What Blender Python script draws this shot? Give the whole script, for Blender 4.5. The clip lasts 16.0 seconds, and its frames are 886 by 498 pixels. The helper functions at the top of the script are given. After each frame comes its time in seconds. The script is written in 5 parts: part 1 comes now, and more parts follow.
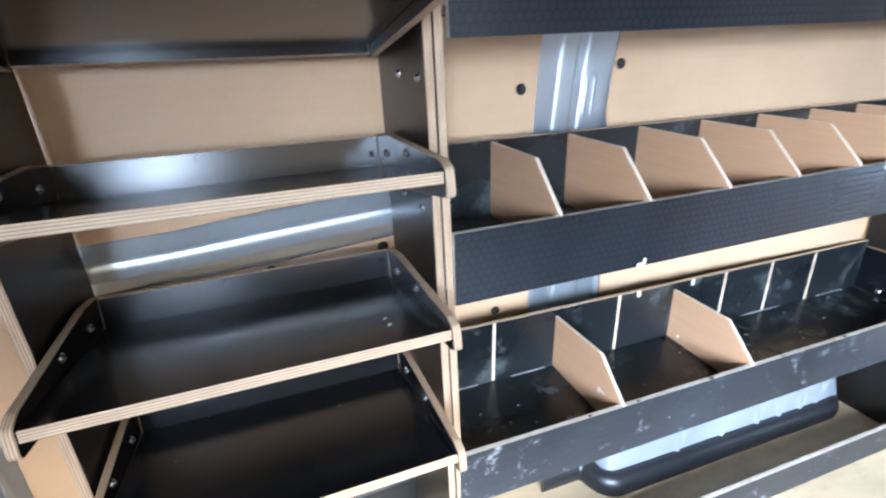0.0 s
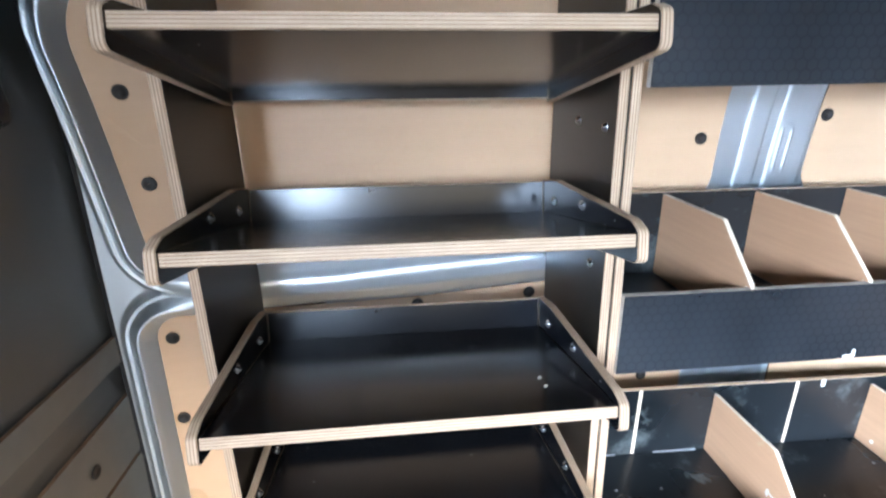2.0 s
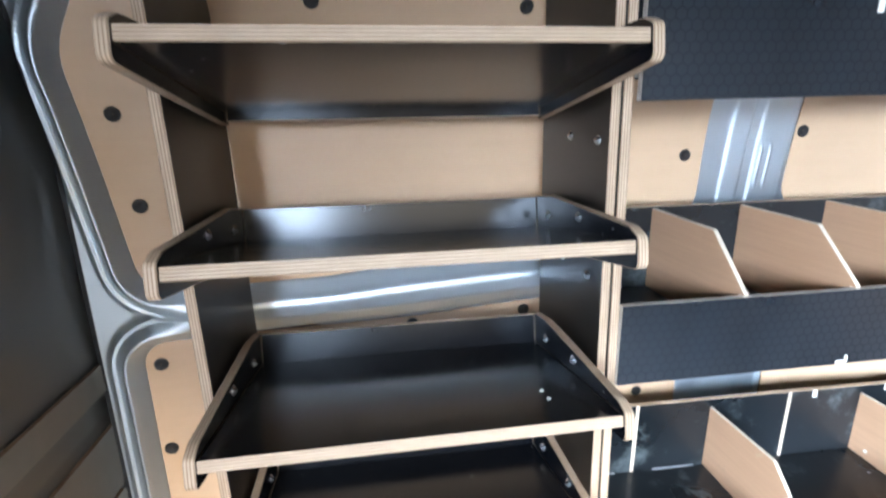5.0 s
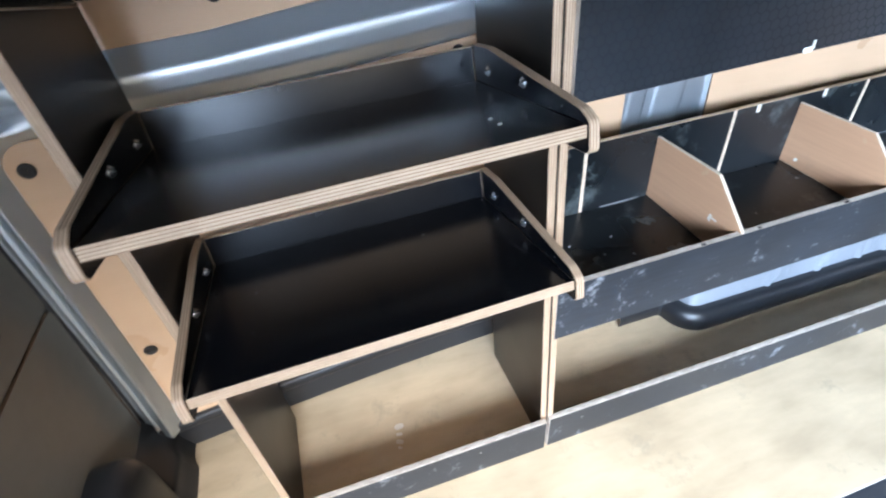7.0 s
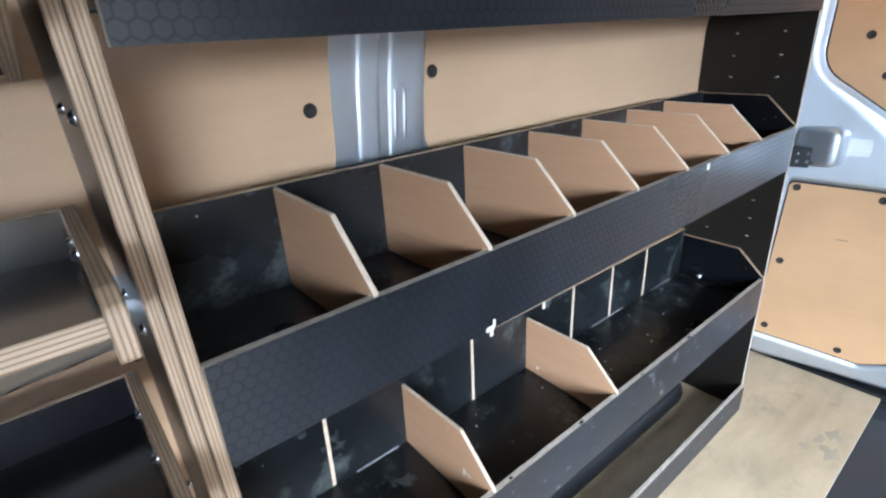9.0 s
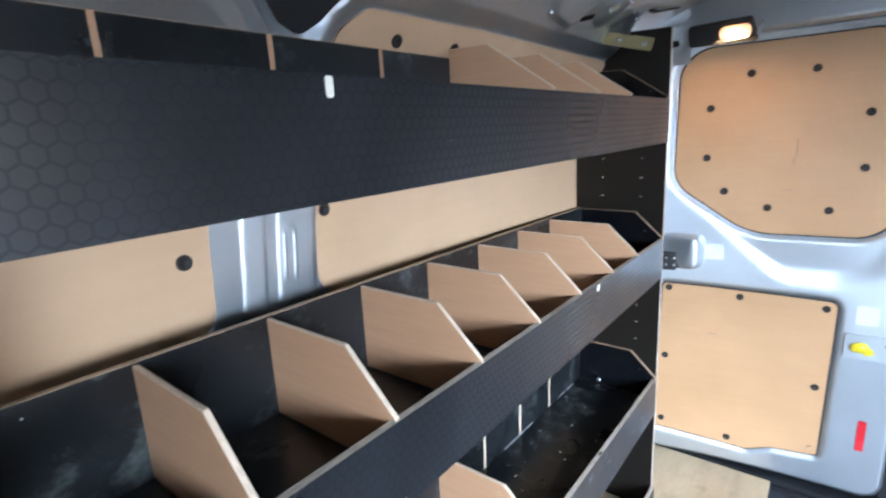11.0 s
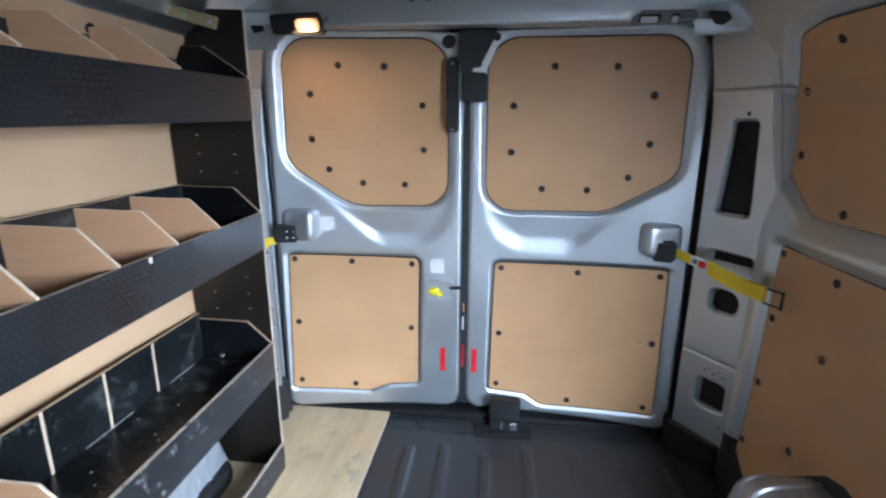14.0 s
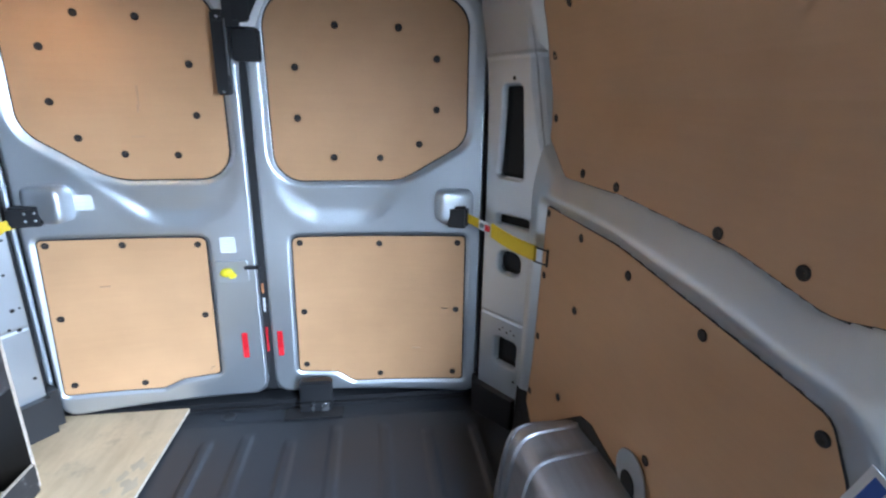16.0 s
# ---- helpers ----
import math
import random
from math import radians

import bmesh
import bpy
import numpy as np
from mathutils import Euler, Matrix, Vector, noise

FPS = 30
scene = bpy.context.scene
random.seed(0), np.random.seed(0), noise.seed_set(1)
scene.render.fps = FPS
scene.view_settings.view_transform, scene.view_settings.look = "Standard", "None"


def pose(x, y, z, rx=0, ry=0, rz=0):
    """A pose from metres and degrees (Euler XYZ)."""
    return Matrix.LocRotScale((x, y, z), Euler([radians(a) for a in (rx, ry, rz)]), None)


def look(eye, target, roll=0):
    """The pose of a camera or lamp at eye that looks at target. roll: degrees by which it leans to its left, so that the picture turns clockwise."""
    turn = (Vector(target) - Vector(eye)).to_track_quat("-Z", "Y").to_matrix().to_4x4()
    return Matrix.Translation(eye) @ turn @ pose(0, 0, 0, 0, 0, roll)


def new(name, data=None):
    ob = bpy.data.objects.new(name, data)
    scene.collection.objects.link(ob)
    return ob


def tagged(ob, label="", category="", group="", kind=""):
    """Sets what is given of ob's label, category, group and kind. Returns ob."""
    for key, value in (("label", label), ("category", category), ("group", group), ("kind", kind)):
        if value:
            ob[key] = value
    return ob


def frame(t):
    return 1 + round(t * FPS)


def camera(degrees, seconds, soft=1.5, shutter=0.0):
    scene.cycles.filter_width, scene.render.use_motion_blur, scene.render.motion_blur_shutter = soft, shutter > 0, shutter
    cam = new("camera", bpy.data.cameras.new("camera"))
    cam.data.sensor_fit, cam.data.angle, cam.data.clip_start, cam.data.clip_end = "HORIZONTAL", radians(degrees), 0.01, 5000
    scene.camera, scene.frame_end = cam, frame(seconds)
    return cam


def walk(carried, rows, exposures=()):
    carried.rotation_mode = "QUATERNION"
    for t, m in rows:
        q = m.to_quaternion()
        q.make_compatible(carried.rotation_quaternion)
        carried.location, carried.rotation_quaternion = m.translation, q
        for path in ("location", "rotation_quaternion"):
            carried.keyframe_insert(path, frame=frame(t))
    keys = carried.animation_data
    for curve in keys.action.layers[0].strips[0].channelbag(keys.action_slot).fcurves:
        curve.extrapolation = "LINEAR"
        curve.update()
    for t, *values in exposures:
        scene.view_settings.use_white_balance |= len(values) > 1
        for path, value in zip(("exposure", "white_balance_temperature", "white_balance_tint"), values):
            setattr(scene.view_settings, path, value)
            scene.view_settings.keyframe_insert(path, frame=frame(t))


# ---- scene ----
cam = camera(83.9, 16.0, soft=2.2, shutter=0.4)
PATH = [
    (0, (-0.012, 0.022, 1.063), (0.63, 1.762, 0.314), -2.1),
    (0.5, (-0.024, 0.08, 1.056), (0.452, 1.823, 0.199), -1.9),
    (1, (-0.053, 0.103, 1.054), (0.273, 1.856, 0.147), -0.9),
    (1.5, (-0.058, 0.092, 1.066), (0.167, 1.904, 0.251), -0.8),
    (2, (-0.059, 0.071, 1.079), (0.141, 1.958, 0.449), -0.5),
    (2.5, (-0.067, 0.05, 1.096), (0.139, 1.983, 0.624), -0.2),
    (3, (-0.076, 0.04, 1.109), (0.132, 2.003, 0.787), -0.1),
    (3.2, (-0.077, 0.034, 1.115), (0.132, 2.007, 0.86), -0.1),
    (5.3, (-0.078, 0.074, 1.04), (0.215, 1.942, 0.388), -1.2),
    (5.5, (-0.079, 0.077, 1.022), (0.228, 1.903, 0.267), -1.3),
    (6, (-0.078, 0.079, 0.989), (0.258, 1.771, -0.023), -2.9),
    (6.5, (-0.078, 0.093, 0.967), (0.268, 1.676, -0.206), -5.4),
    (7, (-0.067, 0.128, 0.96), (0.318, 1.647, -0.281), -6.6),
    (7.5, (-0.024, 0.19, 0.978), (0.615, 1.633, -0.251), -4.7),
    (8, (0.038, 0.204, 1.021), (0.965, 1.632, -0.029), -3.5),
    (8.5, (0.115, 0.2, 1.058), (1.217, 1.622, 0.184), -3.2),
    (8.7, (0.134, 0.198, 1.061), (1.26, 1.631, 0.237), -3.4),
    (10.8, (0.204, 0.248, 1.119), (1.671, 1.517, 0.634), -2.8),
    (11, (0.202, 0.245, 1.126), (1.727, 1.462, 0.687), -3.0),
    (11.5, (0.208, 0.223, 1.133), (1.874, 1.257, 0.741), -2.1),
    (12, (0.226, 0.175, 1.134), (2.005, 0.995, 0.728), -1.6),
    (12.5, (0.239, 0.135, 1.129), (2.089, 0.77, 0.713), -1.2),
    (13, (0.249, 0.091, 1.122), (2.151, 0.538, 0.697), -0.7),
    (13.5, (0.251, 0.015, 1.108), (2.171, 0.333, 0.645), -0.1),
    (14, (0.251, -0.067, 1.096), (2.173, 0.138, 0.583), 0.3),
    (14.5, (0.252, -0.144, 1.096), (2.183, -0.101, 0.575), 0.7),
    (15, (0.259, -0.214, 1.088), (2.184, -0.345, 0.564), 0.9),
    (15.5, (0.281, -0.273, 1.074), (2.188, -0.502, 0.516), 0.9),
    (16, (0.309, -0.341, 1.061), (2.199, -0.615, 0.469), 1.1),
]
EXPOSURES = [(0.0, 0.75, 6050, 9), (1.0, 1.02, 5780, 8), (3.0, 1.18, 6080, 9), (5.3, 0.95, 6000, 8), (6.0, 0.47, 5950, 9), (7.0, 0.36, 5880, 9), (8.0, 0.55, 6300, 10), (8.7, 0.2, 6400, 10), (10.8, 0.42, 6330, 10), (11.5, 0.60, 6280, 10), (12.3, 0.26, 6480, 10), (13.5, 0.09, 6440, 10), (14.5, -0.02, 6300, 10), (15.5, 0.43, 6080, 10), (16.0, 0.40, 6030, 10)]
walk(cam, [(t, look(eye, target, roll)) for t, eye, target, roll in PATH], EXPOSURES)

# ---- light ----
world = bpy.data.worlds.new("sky")
scene.world = world
world.use_nodes = True
wn, wl = world.node_tree.nodes, world.node_tree.links
sky = wn.new("ShaderNodeTexSky")
sky.sky_type = "NISHITA"
sky.sun_disc = False
sky.sun_elevation, sky.sun_rotation = radians(32), radians(174)
sky.air_density, sky.dust_density = 1.0, 3.0
wl.new(sky.outputs[0], wn["Background"].inputs[0])
wn["Background"].inputs[1].default_value = 0.12

sun = new("sun", bpy.data.lights.new("sun", "SUN"))
sun.data.energy, sun.data.angle, sun.data.color = 4.0, radians(24), (1.0, 0.97, 0.93)
sun.matrix_world = look((0, 0, 6), (-1.0, 9.6, 0.0))

# daylight that enters by the open side door
day = new("door_daylight", bpy.data.lights.new("door_daylight", "AREA"))
day.data.shape, day.data.size, day.data.size_y = "RECTANGLE", 4.35, 2.4
day.data.energy, day.data.color = 2060.0, (0.74, 0.90, 1.13)
day.matrix_world = look((-2.08, -2.62, 2.19), (0.57, -0.04, 0.46))


# ---- materials ----
def mat(name, color, rough=0.5, metal=0.0, vary=0.12, grain=0.0, grain_scale=(40, 40, 40), bump=0.0, bump_scale=200.0,
        rough_vary=0.1, spots=None, spot_amount=0.0, coat=0.0, large=3.0, spec=0.5, spot_scale=9.0, specks=0.0, spot_at=0.60):
    m = bpy.data.materials.new(name)
    m.use_nodes = True
    n, l = m.node_tree.nodes, m.node_tree.links
    b = n["Principled BSDF"]
    tc = n.new("ShaderNodeTexCoord")
    big = n.new("ShaderNodeTexNoise")
    big.inputs["Scale"].default_value, big.inputs["Detail"].default_value = large, 5
    l.new(tc.outputs["Object"], big.inputs["Vector"])
    mapn = n.new("ShaderNodeMapping")
    mapn.inputs["Scale"].default_value = grain_scale
    l.new(tc.outputs["Object"], mapn.inputs["Vector"])
    fine = n.new("ShaderNodeTexNoise")
    fine.inputs["Scale"].default_value, fine.inputs["Detail"].default_value = 1.0, 6
    l.new(mapn.outputs[0], fine.inputs["Vector"])
    c = Vector(color)
    r1 = n.new("ShaderNodeValToRGB")
    r1.color_ramp.elements[0].position, r1.color_ramp.elements[1].position = 0.3, 0.7
    r1.color_ramp.elements[0].color = (*(c * (1 - vary)), 1)
    r1.color_ramp.elements[1].color = (*(c * (1 + vary)), 1)
    l.new(big.outputs["Fac"], r1.inputs[0])
    out = r1.outputs[0]
    if grain:
        r2 = n.new("ShaderNodeValToRGB")
        r2.color_ramp.elements[0].position, r2.color_ramp.elements[1].position = 0.35, 0.68
        r2.color_ramp.elements[0].color = (1 - grain, 1 - grain * 1.1, 1 - grain * 1.2, 1)
        r2.color_ramp.elements[1].color = (1 + grain * 0.4, 1 + grain * 0.4, 1 + grain * 0.4, 1)
        l.new(fine.outputs["Fac"], r2.inputs[0])
        mx = n.new("ShaderNodeMix")
        mx.data_type, mx.blend_type = "RGBA", "MULTIPLY"
        mx.inputs[0].default_value = 1.0
        l.new(out, mx.inputs[6]), l.new(r2.outputs[0], mx.inputs[7])
        out = mx.outputs[2]
    if spots:
        sp = n.new("ShaderNodeTexNoise")
        sp.inputs["Scale"].default_value, sp.inputs["Detail"].default_value, sp.inputs["Roughness"].default_value = spot_scale, 8, 0.75
        l.new(tc.outputs["Object"], sp.inputs["Vector"])
        rs = n.new("ShaderNodeValToRGB")
        rs.color_ramp.elements[0].position, rs.color_ramp.elements[1].position = spot_at, spot_at + 0.12
        rs.color_ramp.elements[0].color, rs.color_ramp.elements[1].color = (0, 0, 0, 1), (spot_amount,) * 3 + (1,)
        l.new(sp.outputs["Fac"], rs.inputs[0])
        ms = n.new("ShaderNodeMix")
        ms.data_type = "RGBA"
        l.new(rs.outputs[0], ms.inputs[0]), l.new(out, ms.inputs[6])
        ms.inputs[7].default_value = (*spots, 1)
        out = ms.outputs[2]
    if specks:
        # single grains of dust and short scratches
        vo = n.new("ShaderNodeTexVoronoi")
        vo.inputs["Scale"].default_value = 55.0
        mp = n.new("ShaderNodeMapping")
        mp.inputs["Scale"].default_value = (0.8, 1.0, 1.2)
        l.new(tc.outputs["Object"], mp.inputs["Vector"]), l.new(mp.outputs[0], vo.inputs["Vector"])
        pickn = n.new("ShaderNodeSeparateColor")
        l.new(vo.outputs["Color"], pickn.inputs[0])
        siz = n.new("ShaderNodeMapRange")
        siz.inputs["From Min"].default_value, siz.inputs["From Max"].default_value = 0.80, 1.0
        siz.inputs["To Min"].default_value, siz.inputs["To Max"].default_value = 0.0, 0.11
        l.new(pickn.outputs[0], siz.inputs["Value"])
        lt = n.new("ShaderNodeMath")
        lt.operation = "LESS_THAN"
        l.new(vo.outputs["Distance"], lt.inputs[0]), l.new(siz.outputs[0], lt.inputs[1])
        am = n.new("ShaderNodeMath")
        am.operation = "MULTIPLY"
        am.inputs[1].default_value = specks
        l.new(lt.outputs[0], am.inputs[0])
        md = n.new("ShaderNodeMix")
        md.data_type = "RGBA"
        l.new(am.outputs[0], md.inputs[0]), l.new(out, md.inputs[6])
        md.inputs[7].default_value = (0.50, 0.50, 0.50, 1)
        out = md.outputs[2]
    l.new(out, b.inputs["Base Color"])
    rr = n.new("ShaderNodeMapRange")
    rr.inputs["To Min"].default_value, rr.inputs["To Max"].default_value = max(0.02, rough - rough_vary), rough + rough_vary
    rr.inputs["From Min"].default_value, rr.inputs["From Max"].default_value = 0.3, 0.7
    l.new(big.outputs["Fac"], rr.inputs["Value"]), l.new(rr.outputs[0], b.inputs["Roughness"])
    b.inputs["Metallic"].default_value = metal
    b.inputs["Coat Weight"].default_value = coat
    b.inputs["Specular IOR Level"].default_value = spec
    if bump:
        bn = n.new("ShaderNodeTexNoise")
        bn.inputs["Scale"].default_value, bn.inputs["Detail"].default_value = bump_scale, 4
        l.new(tc.outputs["Object"], bn.inputs["Vector"])
        bp = n.new("ShaderNodeBump")
        bp.inputs["Strength"].default_value, bp.inputs["Distance"].default_value = bump, 0.001
        l.new(bn.outputs["Fac"], bp.inputs["Height"]), l.new(bp.outputs[0], b.inputs["Normal"])
    return m


def hex_film(name, color, rough, depth):
    """Black film-faced board with a pressed honeycomb, 12.5 mm across, in local X and Y."""
    m = mat(name, color, rough, vary=0.25, grain=0.15, grain_scale=(30, 6, 30), spots=(0.16, 0.16, 0.17), spot_amount=0.05, specks=0.25)
    n, l = m.node_tree.nodes, m.node_tree.links
    b = n["Principled BSDF"]
    tc = n.new("ShaderNodeTexCoord")
    sep = n.new("ShaderNodeSeparateXYZ")
    l.new(tc.outputs["Object"], sep.inputs[0])

    def op(kind, a, c=None):
        k = n.new("ShaderNodeMath")
        k.operation = kind
        for i, v in enumerate((a, c)):
            if v is None:
                continue
            if isinstance(v, (int, float)):
                k.inputs[i].default_value = v
            else:
                l.new(v, k.inputs[i])
        return k.outputs[0]
    size = 0.0125
    u = op("DIVIDE", op("ADD", sep.outputs[0], 10.0), size)
    v = op("DIVIDE", op("ADD", sep.outputs[1], 10.0), size * 1.7320508)

    def cell(shift):
        fu = op("SUBTRACT", op("FRACT", op("ADD", u, shift)), 0.5)
        fv = op("MULTIPLY", op("SUBTRACT", op("FRACT", op("ADD", v, shift)), 0.5), 1.7320508)
        au, av = op("ABSOLUTE", fu), op("ABSOLUTE", fv)
        d = op("MAXIMUM", au, op("ADD", op("MULTIPLY", au, 0.5), op("MULTIPLY", av, 0.8660254)))
        return d
    d = op("MINIMUM", cell(0.0), cell(0.5))
    edge = n.new("ShaderNodeMapRange")
    edge.inputs["From Min"].default_value, edge.inputs["From Max"].default_value = 0.40, 0.455
    edge.clamp = True
    l.new(d, edge.inputs["Value"])
    bp = n.new("ShaderNodeBump")
    bp.invert = True
    bp.inputs["Strength"].default_value, bp.inputs["Distance"].default_value = depth, 0.0004
    l.new(edge.outputs[0], bp.inputs["Height"]), l.new(bp.outputs[0], b.inputs["Normal"])
    old = b.inputs["Roughness"].links[0].from_socket
    l.new(op("ADD", old, op("MULTIPLY", edge.outputs[0], 0.11)), b.inputs["Roughness"])
    # the joints are bare and dull, the cells carry a worn sheen
    l.new(op("SUBTRACT", 0.55, op("MULTIPLY", edge.outputs[0], 0.22)), b.inputs["Specular IOR Level"])
    return m


def ply_edge(name, light, dark, layers, thick):
    """Sawn plywood edge: layers across local Z."""
    m = mat(name, light, 0.65, vary=0.08, grain=0.18, grain_scale=(25, 25, 400), bump=0.25, bump_scale=300)
    n, l = m.node_tree.nodes, m.node_tree.links
    b = n["Principled BSDF"]
    tc = n.new("ShaderNodeTexCoord")
    sep = n.new("ShaderNodeSeparateXYZ")
    l.new(tc.outputs["Object"], sep.inputs[0])
    k = n.new("ShaderNodeMath")
    k.operation = "MULTIPLY"
    k.inputs[1].default_value = math.pi * 2 * layers / thick
    l.new(sep.outputs[2], k.inputs[0])
    s = n.new("ShaderNodeMath")
    s.operation = "SINE"
    l.new(k.outputs[0], s.inputs[0])
    r = n.new("ShaderNodeMapRange")
    r.inputs["From Min"].default_value, r.inputs["From Max"].default_value = 0.1, 0.7
    l.new(s.outputs[0], r.inputs["Value"])
    mx = n.new("ShaderNodeMix")
    mx.data_type = "RGBA"
    l.new(r.outputs[0], mx.inputs[0])
    l.new(b.inputs["Base Color"].links[0].from_socket, mx.inputs[6])
    mx.inputs[7].default_value = (*dark, 1)
    l.new(mx.outputs[2], b.inputs["Base Color"])
    return m


FILM = mat("black_film", (0.005, 0.0055, 0.007), 0.20, spec=0.27, vary=0.3, rough_vary=0.06, specks=0.35, spots=(0.2, 0.2, 0.2), spot_amount=0.04, bump=0.04, bump_scale=500)
FILM_BROWN = mat("brown_black_film", (0.011, 0.0092, 0.0075), 0.34, spec=0.33, vary=0.3, rough_vary=0.06, grain=0.25, grain_scale=(15, 300, 300), bump=0.05, bump_scale=400)
FILM_DUSTY = mat("dusty_black_film", (0.0088, 0.0108, 0.0122), 0.31, spec=0.50, vary=0.35, rough_vary=0.12, specks=0.7, spots=(0.27, 0.31, 0.30), spot_amount=0.24, spot_scale=9.0, spot_at=0.54, bump=0.05, bump_scale=400)
HEX = hex_film("honeycomb_film", (0.0112, 0.0135, 0.0168), 0.30, 0.11)
WORN = mat("scuffed_black_film", (0.018, 0.021, 0.026), 0.40, vary=0.3, spots=(0.46, 0.47, 0.49), spot_amount=0.5, spot_scale=24.0, spot_at=0.58, specks=0.6, grain=0.2, grain_scale=(20, 200, 200))
EDGE = ply_edge("plywood_edge", (0.48, 0.345, 0.23), (0.225, 0.14, 0.078), 4, 0.012)
EDGE_WORN = mat("worn_plywood_edge", (0.50, 0.44, 0.37), 0.7, vary=0.2, grain=0.35, grain_scale=(60, 60, 500), bump=0.3)
DIVIDER = mat("divider_board", (0.53, 0.302, 0.170), 0.5, vary=0.07, grain=0.06, grain_scale=(7, 160, 60), bump=0.06, spots=(0.32, 0.22, 0.14), spot_amount=0.22)
DIV_EDGE = mat("divider_edge", (0.66, 0.53, 0.395), 0.65, vary=0.1, grain=0.2, grain_scale=(100, 100, 600))
LINING = mat("lining_plywood", (0.585, 0.388, 0.238), 0.35, vary=0.075, grain=0.02, grain_scale=(6, 6, 90), bump=0.05, rough_vary=0.08, spots=(0.50, 0.33, 0.20), spot_amount=0.10, spot_at=0.57, spot_scale=6.0, large=4.5)
LINING_BROWN = mat("brown_lining_plywood", (0.552, 0.325, 0.168), 0.36, vary=0.075, grain=0.02, grain_scale=(6, 6, 90), bump=0.05, rough_vary=0.08, spots=(0.50, 0.30, 0.16), spot_amount=0.12, spot_at=0.57, spot_scale=6.0, large=4.5)
LINE_EDGE = mat("lining_edge", (0.16, 0.10, 0.06), 0.7, grain=0.3)
FLOOR_PLY = mat("worn_floor_plywood", (0.535, 0.412, 0.262), 0.62, vary=0.12, grain=0.12, grain_scale=(9, 30, 40), bump=0.2, spots=(0.30, 0.245, 0.17), spot_amount=0.6, spot_at=0.56, large=6.0)
SILVER = mat("silver_paint", (0.605, 0.65, 0.685), 0.43, metal=0.95, vary=0.07, rough_vary=0.07, bump=0.03, bump_scale=900)
GALV = mat("galvanised_steel", (0.25, 0.265, 0.285), 0.45, metal=0.1, vary=0.15, spots=(0.8, 0.82, 0.85), spot_amount=0.3)
BARE = mat("bare_grey_steel", (0.44, 0.46, 0.49), 0.40, metal=0.7, vary=0.15, grain=0.10, grain_scale=(8, 60, 60), rough_vary=0.08, spots=(0.52, 0.53, 0.55), spot_amount=0.2)
# black that paints the shade inside holes and gaps, also plain black trim
SHADE_AND_TRIM = mat("hole_shade_and_black_trim", (0.008, 0.008, 0.009), 0.7)
BLACK = mat("black_plastic", (0.014, 0.015, 0.017), 0.42, vary=0.2, bump=0.15, bump_scale=700)
RUBBER = mat("black_rubber_seal", (0.011, 0.012, 0.014), 0.55, vary=0.2)
MATBLACK = mat("black_floor_paint", (0.023, 0.0265, 0.032), 0.45, vary=0.2, bump=0.2, bump_scale=250, spots=(0.10, 0.10, 0.10), spot_amount=0.12)
BULK_BOARD = mat("brown_bulkhead_board", (0.15, 0.138, 0.115), 0.5, vary=0.15, grain=0.05, bump=0.05)
BULK = mat("dark_bulkhead_paint", (0.085, 0.083, 0.074), 0.42, vary=0.2, bump=0.05, metal=0.1, coat=0.2)
PLUG = mat("black_plug", (0.014, 0.011, 0.009), 0.6, vary=0.2)
STEEL = mat("zinc_bolt", (0.62, 0.63, 0.65), 0.28, metal=1.0)
BRASS = mat("yellow_zinc", (0.52, 0.44, 0.23), 0.38, metal=0.7, vary=0.15)
YELLOW = mat("yellow_webbing", (0.80, 0.56, 0.02), 0.6, vary=0.08, bump=0.4, bump_scale=900)
YPLAST = mat("yellow_plastic", (0.82, 0.68, 0.03), 0.4)
ORANGE = mat("orange_label", (0.62, 0.26, 0.10), 0.5, vary=0.3)
RED = mat("red_reflector", (0.62, 0.02, 0.03), 0.25)
WHITE = mat("white_label_and_lit_metal", (0.72, 0.74, 0.76), 0.5, vary=0.04)
BLUE = mat("blue_print", (0.03, 0.10, 0.42), 0.45, vary=0.05)
GREYTXT = mat("grey_print", (0.67, 0.69, 0.71), 0.5, vary=0.05)
# grey for small marks, and for the shade painted on the beam's recess
GREY_MARK_SHADE = mat("grey_mark_and_recess_shade", (0.16, 0.17, 0.18), 0.6)
CHALK = mat("chipped_white", (0.75, 0.72, 0.62), 0.7)
BOUNCE_GROUND = mat("pale_bounce_ground", (0.30, 0.295, 0.285), 0.9, vary=0.2, bump=0.5, bump_scale=60)
GLOW = bpy.data.materials.new("lit_lamp_lens")
GLOW.use_nodes = True
gn, gl = GLOW.node_tree.nodes, GLOW.node_tree.links
gc, gb = gn.new("ShaderNodeTexCoord"), gn["Principled BSDF"]
gm = gn.new("ShaderNodeMapping")
gm.inputs["Scale"].default_value = (30, 52, 1)
gd = gn.new("ShaderNodeTexGradient")
gd.gradient_type = "SPHERICAL"
gr = gn.new("ShaderNodeMapRange")
gr.inputs["To Min"].default_value, gr.inputs["To Max"].default_value = 0.9, 6.0
gl.new(gc.outputs["Object"], gm.inputs["Vector"]), gl.new(gm.outputs[0], gd.inputs["Vector"])
gl.new(gd.outputs["Fac"], gr.inputs["Value"]), gl.new(gr.outputs[0], gb.inputs["Emission Strength"])
gb.inputs["Emission Color"].default_value = (1.0, 0.46, 0.16, 1)


